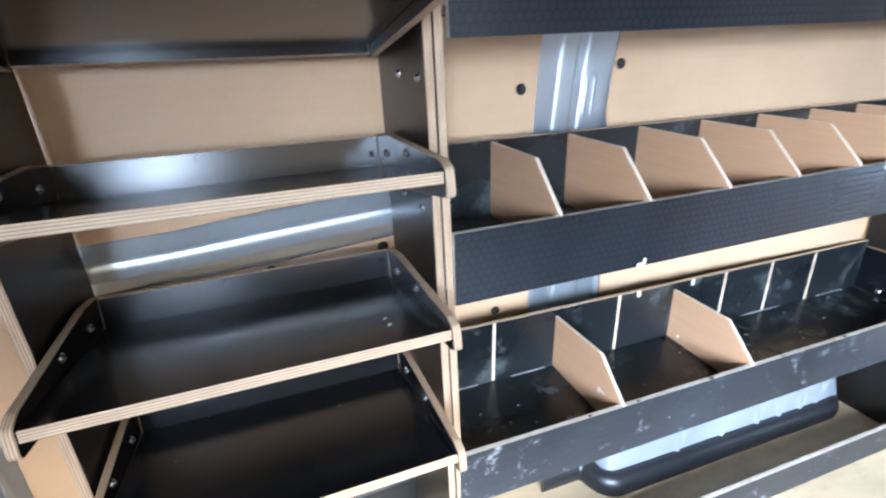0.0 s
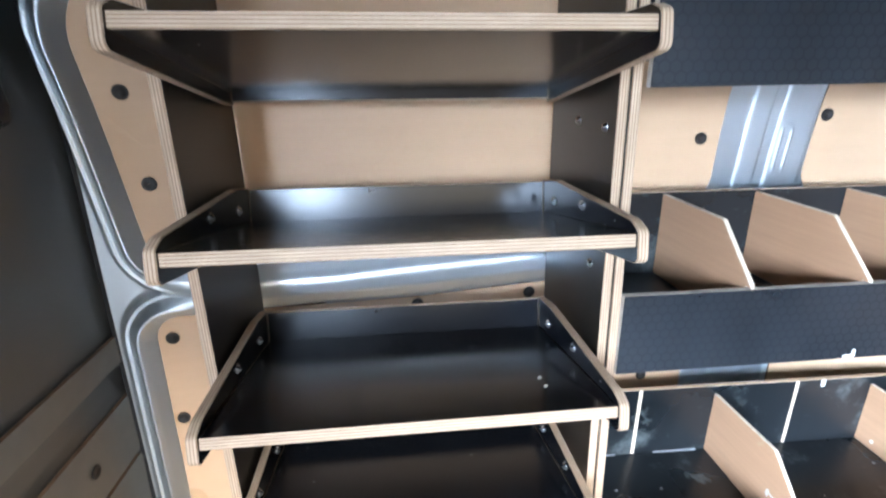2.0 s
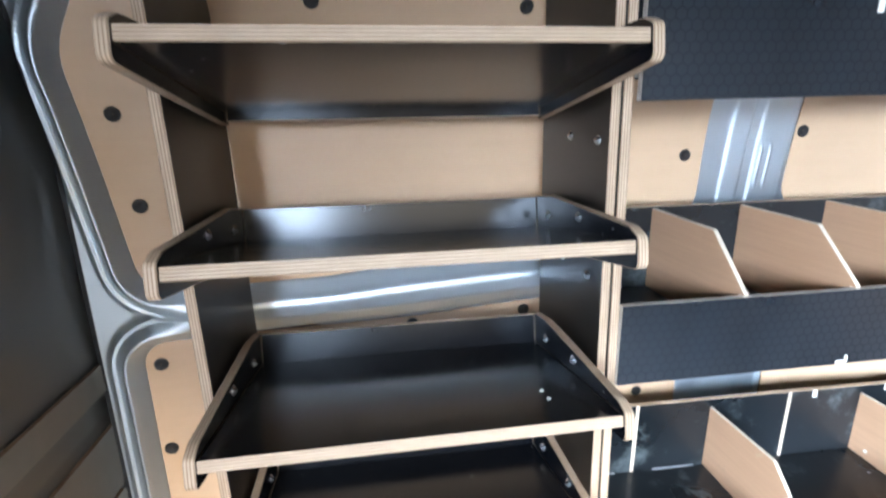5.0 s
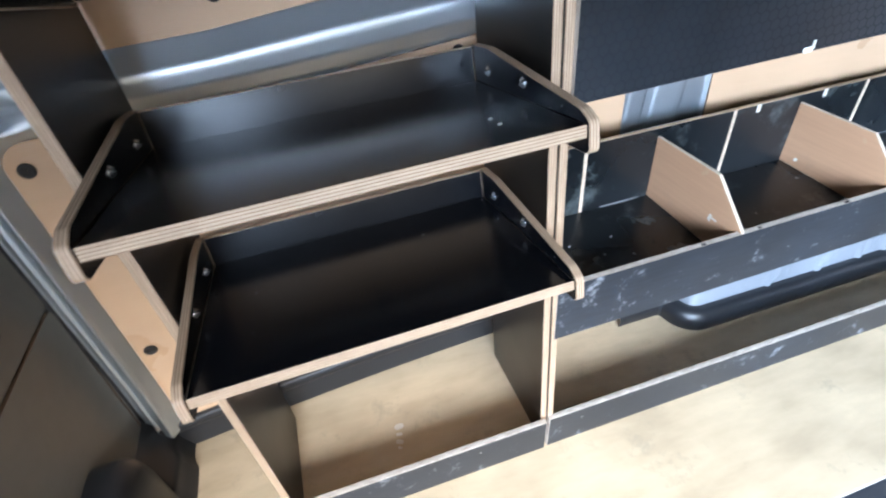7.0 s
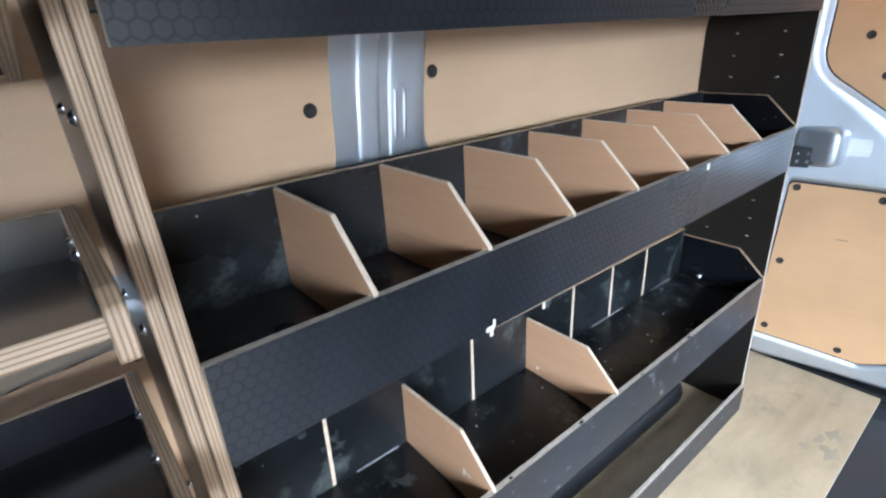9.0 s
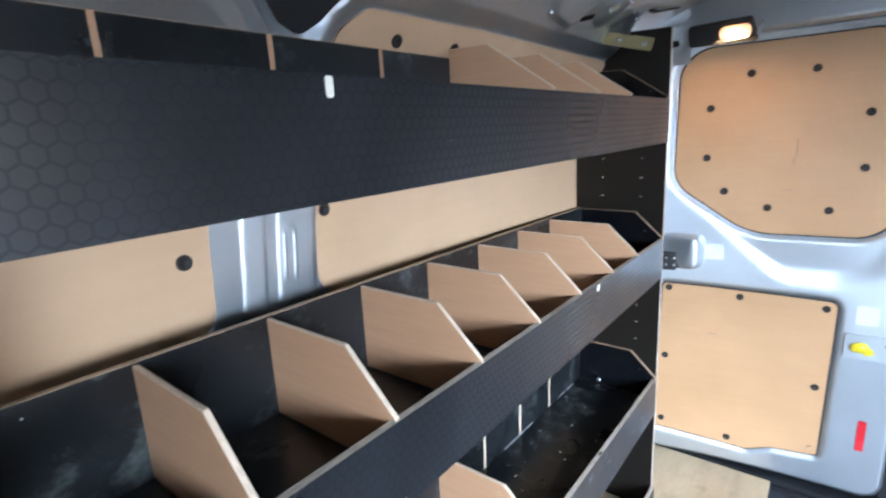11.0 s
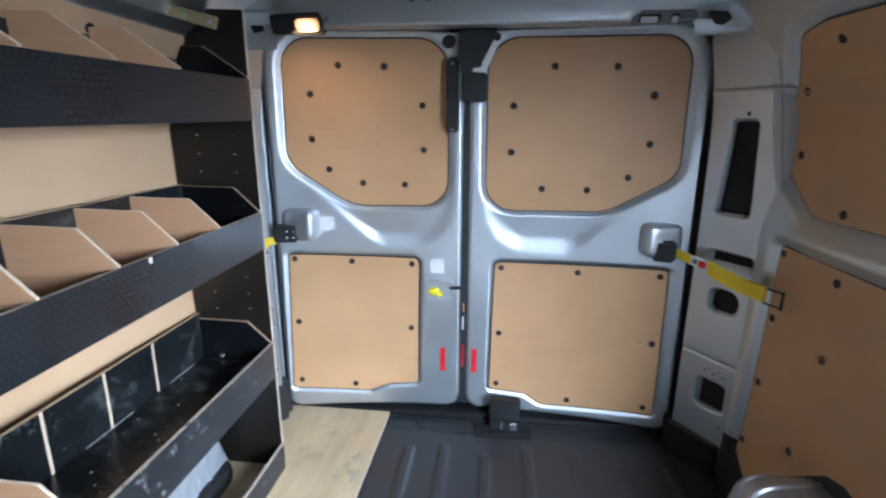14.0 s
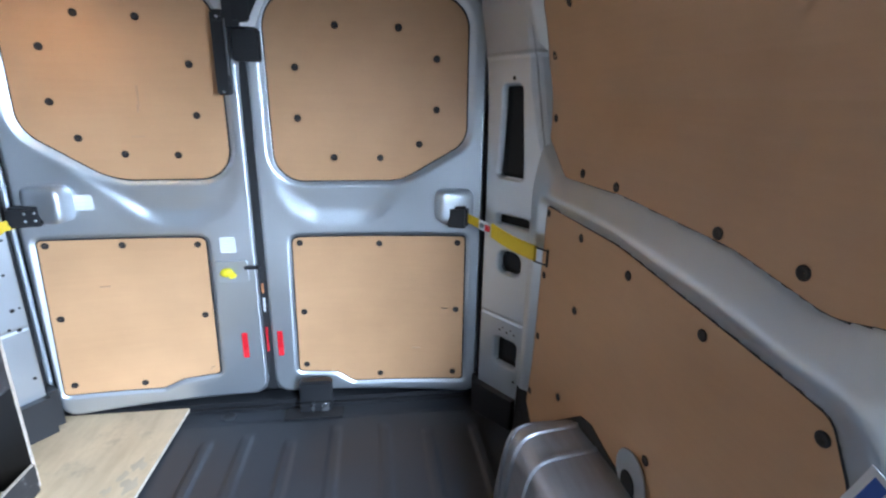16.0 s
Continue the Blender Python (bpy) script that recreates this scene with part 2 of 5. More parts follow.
# ---- builders ----
def obj_from(name, verts, faces, mats, parent=None, label="", index=None, smooth=False, m=None):
    me = bpy.data.meshes.new(name)
    me.from_pydata(verts, [], faces)
    for k in mats:
        me.materials.append(k)
    if index is not None:
        me.polygons.foreach_set("material_index", np.asarray(index, dtype=np.int32))
    if smooth:
        me.polygons.foreach_set("use_smooth", np.ones(len(me.polygons), dtype=bool))
    me.update()
    ob = new(name, me)
    if parent is not None:
        ob.parent = parent
    if m is not None:
        ob.matrix_local = m
    if label:
        ob["label"] = label
    return ob


def part(name, bm, material, parent, label="", m=None, smooth=False):
    me = bpy.data.meshes.new(name)
    bm.to_mesh(me)
    bm.free()
    for k in material if isinstance(material, (list, tuple)) else [material]:
        me.materials.append(k)
    if smooth:
        me.polygons.foreach_set("use_smooth", np.ones(len(me.polygons), dtype=bool))
    ob = new(name, me)
    if parent is not None:
        ob.parent = parent
    if m is not None:
        ob.matrix_local = m
    if label:
        ob["label"] = label
    return ob


def under(parent, m):
    """A pose given in the frame of parent's own parent, turned into parent's frame."""
    return parent.matrix_basis.inverted() @ m


def thing(name, label, category, at=(0, 0, 0), group="", kind=""):
    ob = new(name)
    ob.location = at
    return tagged(ob, label, category, group, kind)


def round_poly(pts, radii, seg=6):
    out, n = [], len(pts)
    for i in range(n):
        a, b, c = Vector(pts[i - 1]), Vector(pts[i]), Vector(pts[(i + 1) % n])
        r = radii[i] if isinstance(radii, (list, tuple)) else radii
        u, v = (a - b), (c - b)
        lu, lv = u.length, v.length
        u, v = u / lu, v / lv
        ang = u.angle(v)
        if r <= 0 or ang > 3.1:
            out.append(tuple(b))
            continue
        t = min(r / math.tan(ang / 2), lu * 0.49, lv * 0.49)
        r = t * math.tan(ang / 2)
        mid = (u + v).normalized()
        cen = b + mid * (r / math.sin(ang / 2))
        p, q = b + u * t - cen, b + v * t - cen
        sweep = p.angle(q) * (1 if p.x * q.y - p.y * q.x > 0 else -1)
        for k in range(seg + 1):
            w = sweep * k / seg
            out.append((cen.x + p.x * math.cos(w) - p.y * math.sin(w), cen.y + p.x * math.sin(w) + p.y * math.cos(w)))
    return out


def slab(outline, thick, bevel=0.0008):
    """A board: outline in local X and Y, thickness up local Z. Faces take slot 0, edges slot 1."""
    bm = bmesh.new()
    lo = [bm.verts.new((x, y, 0)) for x, y in outline]
    hi = [bm.verts.new((x, y, thick)) for x, y in outline]
    bm.faces.new(lo[::-1]), bm.faces.new(hi)
    n = len(lo)
    for i in range(n):
        f = bm.faces.new((lo[i], lo[(i + 1) % n], hi[(i + 1) % n], hi[i]))
        f.material_index = 1
    bmesh.ops.recalc_face_normals(bm, faces=bm.faces)
    if bevel:
        rim = [e for e in bm.edges if len({f.material_index for f in e.link_faces}) == 2]
        bmesh.ops.bevel(bm, geom=rim, offset=bevel, segments=1, affect="EDGES", material=1)
    return bm


def box(sx, sy, sz, bevel=0.002, seg=2):
    bm = bmesh.new()
    bmesh.ops.create_cube(bm, size=1.0)
    bmesh.ops.scale(bm, vec=(sx, sy, sz), verts=bm.verts)
    if bevel:
        bmesh.ops.bevel(bm, geom=bm.edges[:], offset=min(bevel, sx * 0.45, sy * 0.45, sz * 0.45), segments=seg, affect="EDGES")
    return bm


def rect(x0, x1, y0, y1):
    return [(x0, y0), (x1, y0), (x1, y1), (x0, y1)]


def frame3(origin, ex, ey):
    """A pose whose local X and Y run along ex and ey."""
    ex, ey = Vector(ex).normalized(), Vector(ey).normalized()
    ez = ex.cross(ey).normalized()
    ey = ez.cross(ex)
    return Matrix(((ex.x, ey.x, ez.x, origin[0]), (ex.y, ey.y, ez.y, origin[1]), (ex.z, ey.z, ez.z, origin[2]), (0, 0, 0, 1)))


def sdist(poly, X, Y):
    """Distance to a closed outline, negative inside."""
    P = np.asarray(poly)
    d = np.full(X.shape, 1e9)
    inside = np.zeros(X.shape, dtype=bool)
    for i in range(len(P)):
        a, b = P[i - 1], P[i]
        ab = b - a
        t = np.clip(((X - a[0]) * ab[0] + (Y - a[1]) * ab[1]) / max(1e-12, ab @ ab), 0, 1)
        d = np.minimum(d, np.hypot(X - a[0] - t * ab[0], Y - a[1] - t * ab[1]))
        if a[1] != b[1]:
            hit = ((a[1] > Y) != (b[1] > Y)) & (X < (b[0] - a[0]) * (Y - a[1]) / (b[1] - a[1]) + a[0])
            inside ^= hit
    return np.where(inside, -d, d)


def ramp(v, lo, hi):
    t = np.clip((v - lo) / (hi - lo), 0, 1)
    return t * t * (3 - 2 * t)


def sheet(name, us, vs, place, mats, parent=None, label="", pick=None, drop=None, flip=False, snap=()):
    """Pressed sheet over a grid: place(U, V) gives X, Y, Z; pick(U, V) a material slot; drop(U, V) where it is cut away."""
    U, V = np.meshgrid(us, vs, indexing="ij")
    cell = max(us[1] - us[0], vs[1] - vs[0])
    for poly, level in snap:
        d, e = sdist(poly, U, V) - level, 1e-4
        gu, gv = (sdist(poly, U + e, V) - level - d) / e, (sdist(poly, U, V + e) - level - d) / e
        near = np.abs(d) < 0.55 * cell
        U, V = np.where(near, U - d * gu, U), np.where(near, V - d * gv, V)
    X, Y, Z = place(U, V)
    verts = np.stack([X.ravel(), Y.ravel(), Z.ravel()], 1)
    nu, nv = len(us), len(vs)
    i, j = np.meshgrid(np.arange(nu - 1), np.arange(nv - 1), indexing="ij")
    a = (i * nv + j).ravel()
    quads = np.stack([a, a + nv, a + nv + 1, a + 1], 1)
    if flip:
        quads = quads[:, ::-1]
    Uc, Vc = (U[:-1, :-1] + U[1:, 1:]) / 2, (V[:-1, :-1] + V[1:, 1:]) / 2
    idx = pick(Uc, Vc).ravel().astype(int) if pick else np.zeros(len(a), int)
    if drop is not None:
        keep = ~drop(Uc, Vc).ravel()
        quads, idx = quads[keep], idx[keep]
    return obj_from(name, verts.tolist(), quads.tolist(), mats, parent, label, idx, True)


def lined(name, outline, place, off, thick, mats, parent, label="", cell=0.06):
    """A thin board bent onto a surface: place(U, V, off) gives points; outline in U, V."""
    bm = bmesh.new()
    bm.faces.new([bm.verts.new((u, v, 0)) for u, v in outline])
    P = np.asarray(outline)
    for ax in (0, 1):
        k = P[:, ax].min() + cell
        while k < P[:, ax].max() - 0.01:
            co, no = [0, 0, 0], [0, 0, 0]
            co[ax], no[ax] = k, 1
            bmesh.ops.bisect_plane(bm, geom=bm.verts[:] + bm.edges[:] + bm.faces[:], plane_co=co, plane_no=no)
            k += cell
    bm.verts.index_update()
    uv = np.array([(v.co.x, v.co.y) for v in bm.verts])
    faces = [[v.index for v in f.verts] for f in bm.faces]
    rim = [[v.index for v in e.verts] for e in bm.edges if len(e.link_faces) == 1]
    bm.free()
    top = np.stack(place(uv[:, 0], uv[:, 1], off), 1)
    low = np.stack(place(uv[:, 0], uv[:, 1], off - thick), 1)
    n = len(uv)
    fs = faces + [[a + n for a in f[::-1]] for f in faces] + [[a, b, b + n, a + n] for a, b in rim]
    idx = [0] * (2 * len(faces)) + [1] * len(rim)
    ob = obj_from(name, np.concatenate([top, low]).tolist(), fs, mats, parent, label, idx)
    bm = bmesh.new()
    bm.from_mesh(ob.data)
    bmesh.ops.recalc_face_normals(bm, faces=bm.faces)
    bm.to_mesh(ob.data)
    bm.free()
    return ob


def plug_mesh(r=0.0105, h=0.0022):
    bm = bmesh.new()
    rings = [(r, 0), (r, h * 0.6), (r * 0.86, h), (r * 0.62, h), (r * 0.5, h * 0.35), (0.0004, h * 0.3)]
    loops = [[bm.verts.new((q * math.cos(a * math.tau / 14), q * math.sin(a * math.tau / 14), z)) for a in range(14)] for q, z in rings]
    for p, q in zip(loops, loops[1:]):
        for i in range(14):
            bm.faces.new((p[i], p[(i + 1) % 14], q[(i + 1) % 14], q[i]))
    me = bpy.data.meshes.new("plug")
    bm.to_mesh(me)
    bm.free()
    me.materials.append(PLUG)
    me.polygons.foreach_set("use_smooth", np.ones(len(me.polygons), dtype=bool))
    return me


PLUG_ME = plug_mesh()


def plugs(where, place, off, parent, toward):
    """Round fixing plugs set on a lined surface, one object each."""
    for u, v in where:
        p = [float(c[0]) for c in place(np.array([u]), np.array([v]), off)]
        pu = [float(c[0]) for c in place(np.array([u + 0.01]), np.array([v]), off)]
        pv = [float(c[0]) for c in place(np.array([u]), np.array([v + 0.01]), off)]
        ex, ey = Vector(pu) - Vector(p), Vector(pv) - Vector(p)
        if ex.cross(ey).dot(Vector(toward)) < 0:
            ey = -ey
        ob = new("plug", PLUG_ME)
        ob.parent = parent
        ob.matrix_local = frame3(p, ex, ey)


def bolt_mesh(r=0.0048, h=0.004):
    bm = bmesh.new()
    rings = [(r * 1.25, 0), (r * 1.25, h * 0.25), (r * 0.95, h * 0.3), (r * 0.85, h * 0.8), (r * 0.5, h), (0.0003, h * 1.02)]
    loops = [[bm.verts.new((q * math.cos(a * math.tau / 10), q * math.sin(a * math.tau / 10), z)) for a in range(10)] for q, z in rings]
    for p, q in zip(loops, loops[1:]):
        for i in range(10):
            bm.faces.new((p[i], p[(i + 1) % 10], q[(i + 1) % 10], q[i]))
    me = bpy.data.meshes.new("bolt")
    bm.to_mesh(me)
    bm.free()
    me.materials.append(STEEL)
    me.polygons.foreach_set("use_smooth", np.ones(len(me.polygons), dtype=bool))
    return me


BOLT_ME = bolt_mesh()


def bolt(parent, m, name="bolt", mesh=None):
    ob = new(name, mesh or BOLT_ME)
    ob.parent = parent
    ob.matrix_local = m
    return ob


# ---- van body ----
def floor_z(x):
    return 0.0735 - 0.0333 * x


def half_width(x):
    x = np.asarray(x, dtype=float)
    return np.where(x < 0.55, 0.885 - 0.062 * ((0.55 - x) / 0.97) ** 2, 0.885 - 0.066 * (x - 0.55))


def side_place(sign):
    """Inner side of the van: U along the van, V up the wall and round the roof rail; off is inward."""
    def place(U, V, off=0.0):
        U, V = np.asarray(U, float), np.asarray(V, float)
        lean = np.where(V > 1.0, 0.95 * (np.minimum(V, 1.30) - 1.0) ** 2, 0.0) + 0.04 * np.clip(0.3 - V, 0, 0.3)
        a = np.clip(V - 1.30, 0, None) / 0.16
        y = half_width(U) - lean - 0.16 * (1 - np.cos(np.minimum(a, 1.5))) - 0.05 * np.minimum(a, 1.5)
        z = np.minimum(V, 1.30) + 0.13 * np.sin(np.minimum(a, 1.5))
        return U, sign * (y - off), z
    return place


LEFT, RIGHT = side_place(1), side_place(-1)

# outlines along the van and up its sides
UP_FRONT = round_poly([(-0.422, 0.816), (-0.16, 0.816), (-0.02, 0.826), (0.30, 0.836), (0.502, 0.885), (0.521, 1.258), (-0.40, 1.246), (-0.462, 1.150), (-0.452, 1.04)], [0.05, 0.2, 0.2, 0.1, 0.05, 0.06, 0.08, 0.10, 0.2])
LO_FRONT = round_poly([(-0.44, 0.138), (0.505, 0.138), (0.505, 0.768), (0.20, 0.742), (-0.02, 0.731), (-0.438, 0.735)], [0.02, 0.02, 0.03, 0.2, 0.2, 0.035])
UP_REAR = round_poly([(0.665, 0.885), (1.49, 0.872), (1.607, 0.97), (1.605, 1.12), (1.53, 1.295), (1.0, 1.311), (0.735, 1.312), (0.688, 1.275), (0.678, 1.05)], [0.045, 0.05, 0.06, 0.1, 0.03, 0, 0.03, 0.04, 0.2])
LO_REAR = round_poly([(0.690, 0.06), (1.56, 0.05), (1.60, 0.13), (1.579, 0.779), (1.207, 0.772), (0.755, 0.711), (0.690, 0.62)], [0.02, 0.01, 0.02, 0.01, 0.3, 0.05, 0.06])
R_UP = round_poly([(0.60, 0.842), (0.70, 0.838), (0.765, 0.822), (0.925, 0.857), (1.23, 0.877), (1.49, 0.872), (1.610, 0.97), (1.607, 1.12), (1.53, 1.28), (1.44, 1.296), (0.60, 1.30)], [0, 0.1, 0.1, 0.3, 0.3, 0.05, 0.06, 0.1, 0.05, 0.1, 0])
R_LO = round_poly([(0.690, 0.06), (1.50, 0.05), (1.606, 0.144), (1.579, 0.779), (1.207, 0.772), (0.79, 0.715), (0.735, 0.705), (0.694, 0.63)], [0.02, 0.01, 0.01, 0.01, 0.3, 0.1, 0.03, 0.08])


def wall_depth(U, V, panels):
    d = np.zeros(U.shape)
    for p in panels:
        s = sdist(p, U, V)
        # a narrow flange beside the middle pillar, a wide one elsewhere
        wide = np.where((U > 0.49) & (U < 0.70) & (V < 1.24), 0.010, 0.034)
        d = np.maximum(d, 0.022 * ramp(-s / wide, -1.0, -0.12))
    return d


def side_wall(name, place, panels, x0, x1, cut=None, extra=None, label="", flip=False, pick=None, snap=(), fine=None):
    us = np.arange(x0, x1 + 1e-6, 0.0055)
    vs = np.arange(-0.02, 1.545, 0.0055)
    if fine is not None:
        us = np.concatenate([np.arange(x0, -0.38, 0.0016), np.arange(-0.38, 0.49, 0.008), np.arange(0.49, 0.70, 0.0016), np.arange(0.70, x1 + 1e-6, 0.006)])
        vs = np.concatenate([np.arange(-0.02, 0.72, 0.008), np.arange(0.72, 0.85, 0.0025), np.arange(0.85, 1.22, 0.006), np.arange(1.22, 1.38, 0.0025), np.arange(1.38, 1.545, 0.006)])

    def surf(U, V):
        d = wall_depth(U, V, panels)
        if extra is not None:
            d = extra(U, V, d)
        return place(U, V, 0.020 - d)
    return tagged(sheet(name, us, vs, surf, [SILVER, SHADE_AND_TRIM], drop=cut, flip=flip, pick=pick, snap=snap), label, "wall", kind="structure")


DOMES = [(1.353, 1.412, 0.050, 0.016), (1.458, 1.430, 0.046, 0.016), (1.480, 1.385, 0.060, 0.008), (1.415, 1.405, 0.035, 0.012)]


# how far each pressing stands inside the wall, by the distance from a panel's edge
ROOF_RAIL = np.array([(-0.01, -0.002), (0.0, 0.003), (0.024, 0.022), (0.028, 0.0265), (0.031, 0.0275), (0.058, 0.0150), (0.061, 0.0125), (0.065, 0.0060), (0.071, 0.0055), (0.074, 0.0100), (0.077, 0.0120), (0.092, 0.0060), (0.100, 0.010), (0.120, 0.016)])
FRONT_POST = np.array([(-0.01, -0.002), (0.0, 0.003), (0.022, 0.022), (0.026, 0.0275), (0.029, 0.0285), (0.033, 0.027), (0.061, 0.009), (0.0640, 0.0125), (0.0665, 0.0128), (0.069, 0.011), (0.077, -0.002), (0.090, -0.006)])
WAIST_RAIL = np.array([(0.0, 0.003), (0.26, 0.0185), (0.31, 0.0225), (0.37, 0.0255), (0.45, 0.0262), (0.68, 0.024), (0.74, 0.019), (0.95, 0.003)])
PILLAR = np.array([(0.490, 0.003), (0.546, 0.0025), (0.5495, 0.003), (0.5535, 0.0072), (0.557, 0.0082), (0.580, 0.0090), (0.5845, 0.0085), (0.588, 0.0042), (0.602, 0.0040), (0.6045, 0.0045), (0.6085, 0.0085), (0.612, 0.0095), (0.655, 0.0122), (0.664, 0.011), (0.672, 0.003)])
# the waist rail with its bends rounded off
SPAN = np.linspace(0, 0.95, 191)
CREST = np.convolve(np.pad(np.interp(SPAN, *WAIST_RAIL.T), 12, mode="edge"), np.hanning(27)[1:-1] / np.hanning(27).sum(), "valid")


def left_extra(U, V, d):
    # roof rail, front post and waist rail round the front panels
    up, lo = sdist(UP_FRONT, U, V), sdist(LO_FRONT, U, V)
    front = ramp(-U, 0.34, 0.42)
    rail = np.interp(up / np.maximum(np.maximum(up, 0) + np.maximum(lo, 0), 1e-4), SPAN, CREST)
    off = np.where(V > 1.0, np.interp(up, *ROOF_RAIL.T), np.where((up > 0) & (lo > 0), rail, -0.002))
    off = off * (1 - front) + front * np.interp(1.6 * np.minimum(up, lo), *FRONT_POST.T)
    near = ramp(-U, -0.70, -0.62) * np.maximum(ramp(V, 1.19, 1.25), ramp(-U, -0.505, -0.495)) * ramp(V, 0.139, 0.16)
    off = off * near + (0.020 - d) * (1 - near)
    # ridges of the middle pillar, which lean a little towards the rear as they rise
    lean = U - 0.09 * (V - 0.98)
    mid = ramp(U, 0.492, 0.502) * ramp(-U, -0.690, -0.676) * ramp(V, 0.10, 0.14) * ramp(-V, -1.26, -1.20) * (np.minimum(up, sdist(UP_REAR, U, V)) > -0.004)
    off = off * (1 - mid) + mid * (0.003 + 0.30 * (np.interp(lean, *PILLAR.T) - 0.003))
    slot = sdist(round_poly(rect(0.617, 0.634, 0.930, 1.005), 0.006), lean, V)
    off = off + 0.0010 * ramp(-np.abs(slot), -0.003, -0.0008)
    d = 0.020 - off
    d = d - 0.012 * ramp(-sdist(BOW_FOOT, U, V), -0.012, 0.004)
    for u, v, r, h in DOMES:
        d = d - h * ramp(-np.hypot(U - u, (V - v) * 0.9), -r, -0.25 * r)
    d = d + 0.036 * ramp(-V, -0.152, -0.138) * ramp(U, -0.475, -0.455) * ramp(-U, -0.61, -0.59)
    return d + 0.018 * ramp(-sdist(HOLLOW, U, V), -0.020, 0.004)


BOW_FOOT = round_poly([(1.16, 1.362), (1.24, 1.346), (1.31, 1.45), (1.30, 1.56), (1.14, 1.56), (1.125, 1.42)], 0.02)
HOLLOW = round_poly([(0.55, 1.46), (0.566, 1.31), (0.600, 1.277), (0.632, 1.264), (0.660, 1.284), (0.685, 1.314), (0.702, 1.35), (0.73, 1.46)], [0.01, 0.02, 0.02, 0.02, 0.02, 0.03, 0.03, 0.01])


# slot 1 colours the black foot and the sealant strip by the bulkhead
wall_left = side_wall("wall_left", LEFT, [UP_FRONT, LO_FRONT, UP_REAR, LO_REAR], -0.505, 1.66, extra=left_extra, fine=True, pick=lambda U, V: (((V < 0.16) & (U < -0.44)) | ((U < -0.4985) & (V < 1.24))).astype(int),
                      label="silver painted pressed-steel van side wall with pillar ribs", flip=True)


def right_extra(U, V, d):
    # sloping rail between the panels: a broad upper face that leans inward, a narrow lower one
    up, lo = np.maximum(sdist(R_UP, U, V), 0), np.maximum(sdist(R_LO, U, V), 0)
    t = up / np.maximum(up + lo, 1e-4)
    rail = np.interp(t, [0, 0.03, 0.06, 0.52, 0.58, 0.66, 0.84, 0.90, 0.97], [0.003, 0.0055, 0.007, 0.030, 0.031, 0.029, 0.012, 0.009, 0.003])
    near = ramp(U, 0.60, 0.70) * ramp(-U, -1.57, -1.50) * (up > 0) * (lo > 0) * (V > 0.5) * (V < 1.0)
    return d * (1 - near) + (0.020 - rail) * near


# slot 1 colours the black plastic trim at the rear foot
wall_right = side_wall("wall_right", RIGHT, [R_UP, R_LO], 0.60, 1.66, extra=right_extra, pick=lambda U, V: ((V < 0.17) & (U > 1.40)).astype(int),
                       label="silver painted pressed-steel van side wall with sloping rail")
# flat dark sheets, their colour standing in for the deep shade of hollows
lined("hollow", HOLLOW, LEFT, 0.0045, 0.002, [SHADE_AND_TRIM, SHADE_AND_TRIM], wall_left, "dark sheet painting the shade of a roof rail hollow", cell=0.012)
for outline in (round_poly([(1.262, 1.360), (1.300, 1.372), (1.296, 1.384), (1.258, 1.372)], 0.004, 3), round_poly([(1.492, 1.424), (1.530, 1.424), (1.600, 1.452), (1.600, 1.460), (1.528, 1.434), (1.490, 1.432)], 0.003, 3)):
    lined("hollow", outline, LEFT, 0.031, 0.002, [SHADE_AND_TRIM, SHADE_AND_TRIM], wall_left, cell=0.012)
lined("lining_panel", UP_FRONT, LEFT, 0.004, 0.006, [LINING, LINE_EDGE], wall_left, "pale plywood lining panel")
lined("lining_panel", LO_FRONT, LEFT, 0.004, 0.006, [LINING, LINE_EDGE], wall_left)
lined("lining_panel", UP_REAR, LEFT, 0.004, 0.006, [LINING, LINE_EDGE], wall_left)
lined("lining_panel", LO_REAR, LEFT, 0.004, 0.006, [LINING, LINE_EDGE], wall_left)
lined("lining_panel", R_UP, RIGHT, 0.004, 0.006, [LINING_BROWN, LINE_EDGE], wall_right, "brown plywood lining panel")
lined("lining_panel", R_LO, RIGHT, 0.004, 0.006, [LINING_BROWN, LINE_EDGE], wall_right)
for outline in (R_UP, R_LO):
    P = np.asarray(outline)
    mid, half = (P.max(0) + P.min(0)) / 2, (P.max(0) - P.min(0)) / 2
    lined("gasket", [tuple(q) for q in mid + (P - mid) * (1 + 0.003 / half)], RIGHT, 0.0035, 0.004, [RUBBER, RUBBER], wall_right, "thin black edging", cell=0.06)
plugs([(-0.417, 1.074), (-0.406, 0.947), (-0.144, 1.215), (0.16, 1.215), (0.472, 0.989), (0.690, 1.026), (-0.416, 0.699), (-0.423, 0.549),
       (-0.418, 0.355), (-0.021, 0.718), (0.181, 0.724), (0.421, 0.528), (0.80, 1.274), (0.935, 1.274), (1.25, 1.27), (-0.135, 0.856)], LEFT, 0.0056, wall_left, (0, -1, 0))
plugs([(1.553, 1.161), (1.572, 1.012), (1.40, 0.895), (1.253, 0.889), (0.961, 0.871), (0.813, 0.861), (1.568, 0.762), (1.376, 0.745), (1.171, 0.726), (0.953, 0.705),
       (0.738, 0.676), (1.567, 0.583), (1.372, 0.56), (1.575, 0.388), (1.591, 0.192), (1.411, 0.287), (1.035, 0.395), (1.414, 1.257), (1.266, 1.26)], RIGHT, 0.004, wall_right, (0, 1, 0))


# ---- rear doors ----
def door_x(y):
    return 1.922 - 0.16 * y * y


def rear_place(U, V, off=0.0):
    return door_x(U) - off - 0.10 * np.clip(V - 1.0, 0, 1) ** 2, U, np.asarray(V, float)


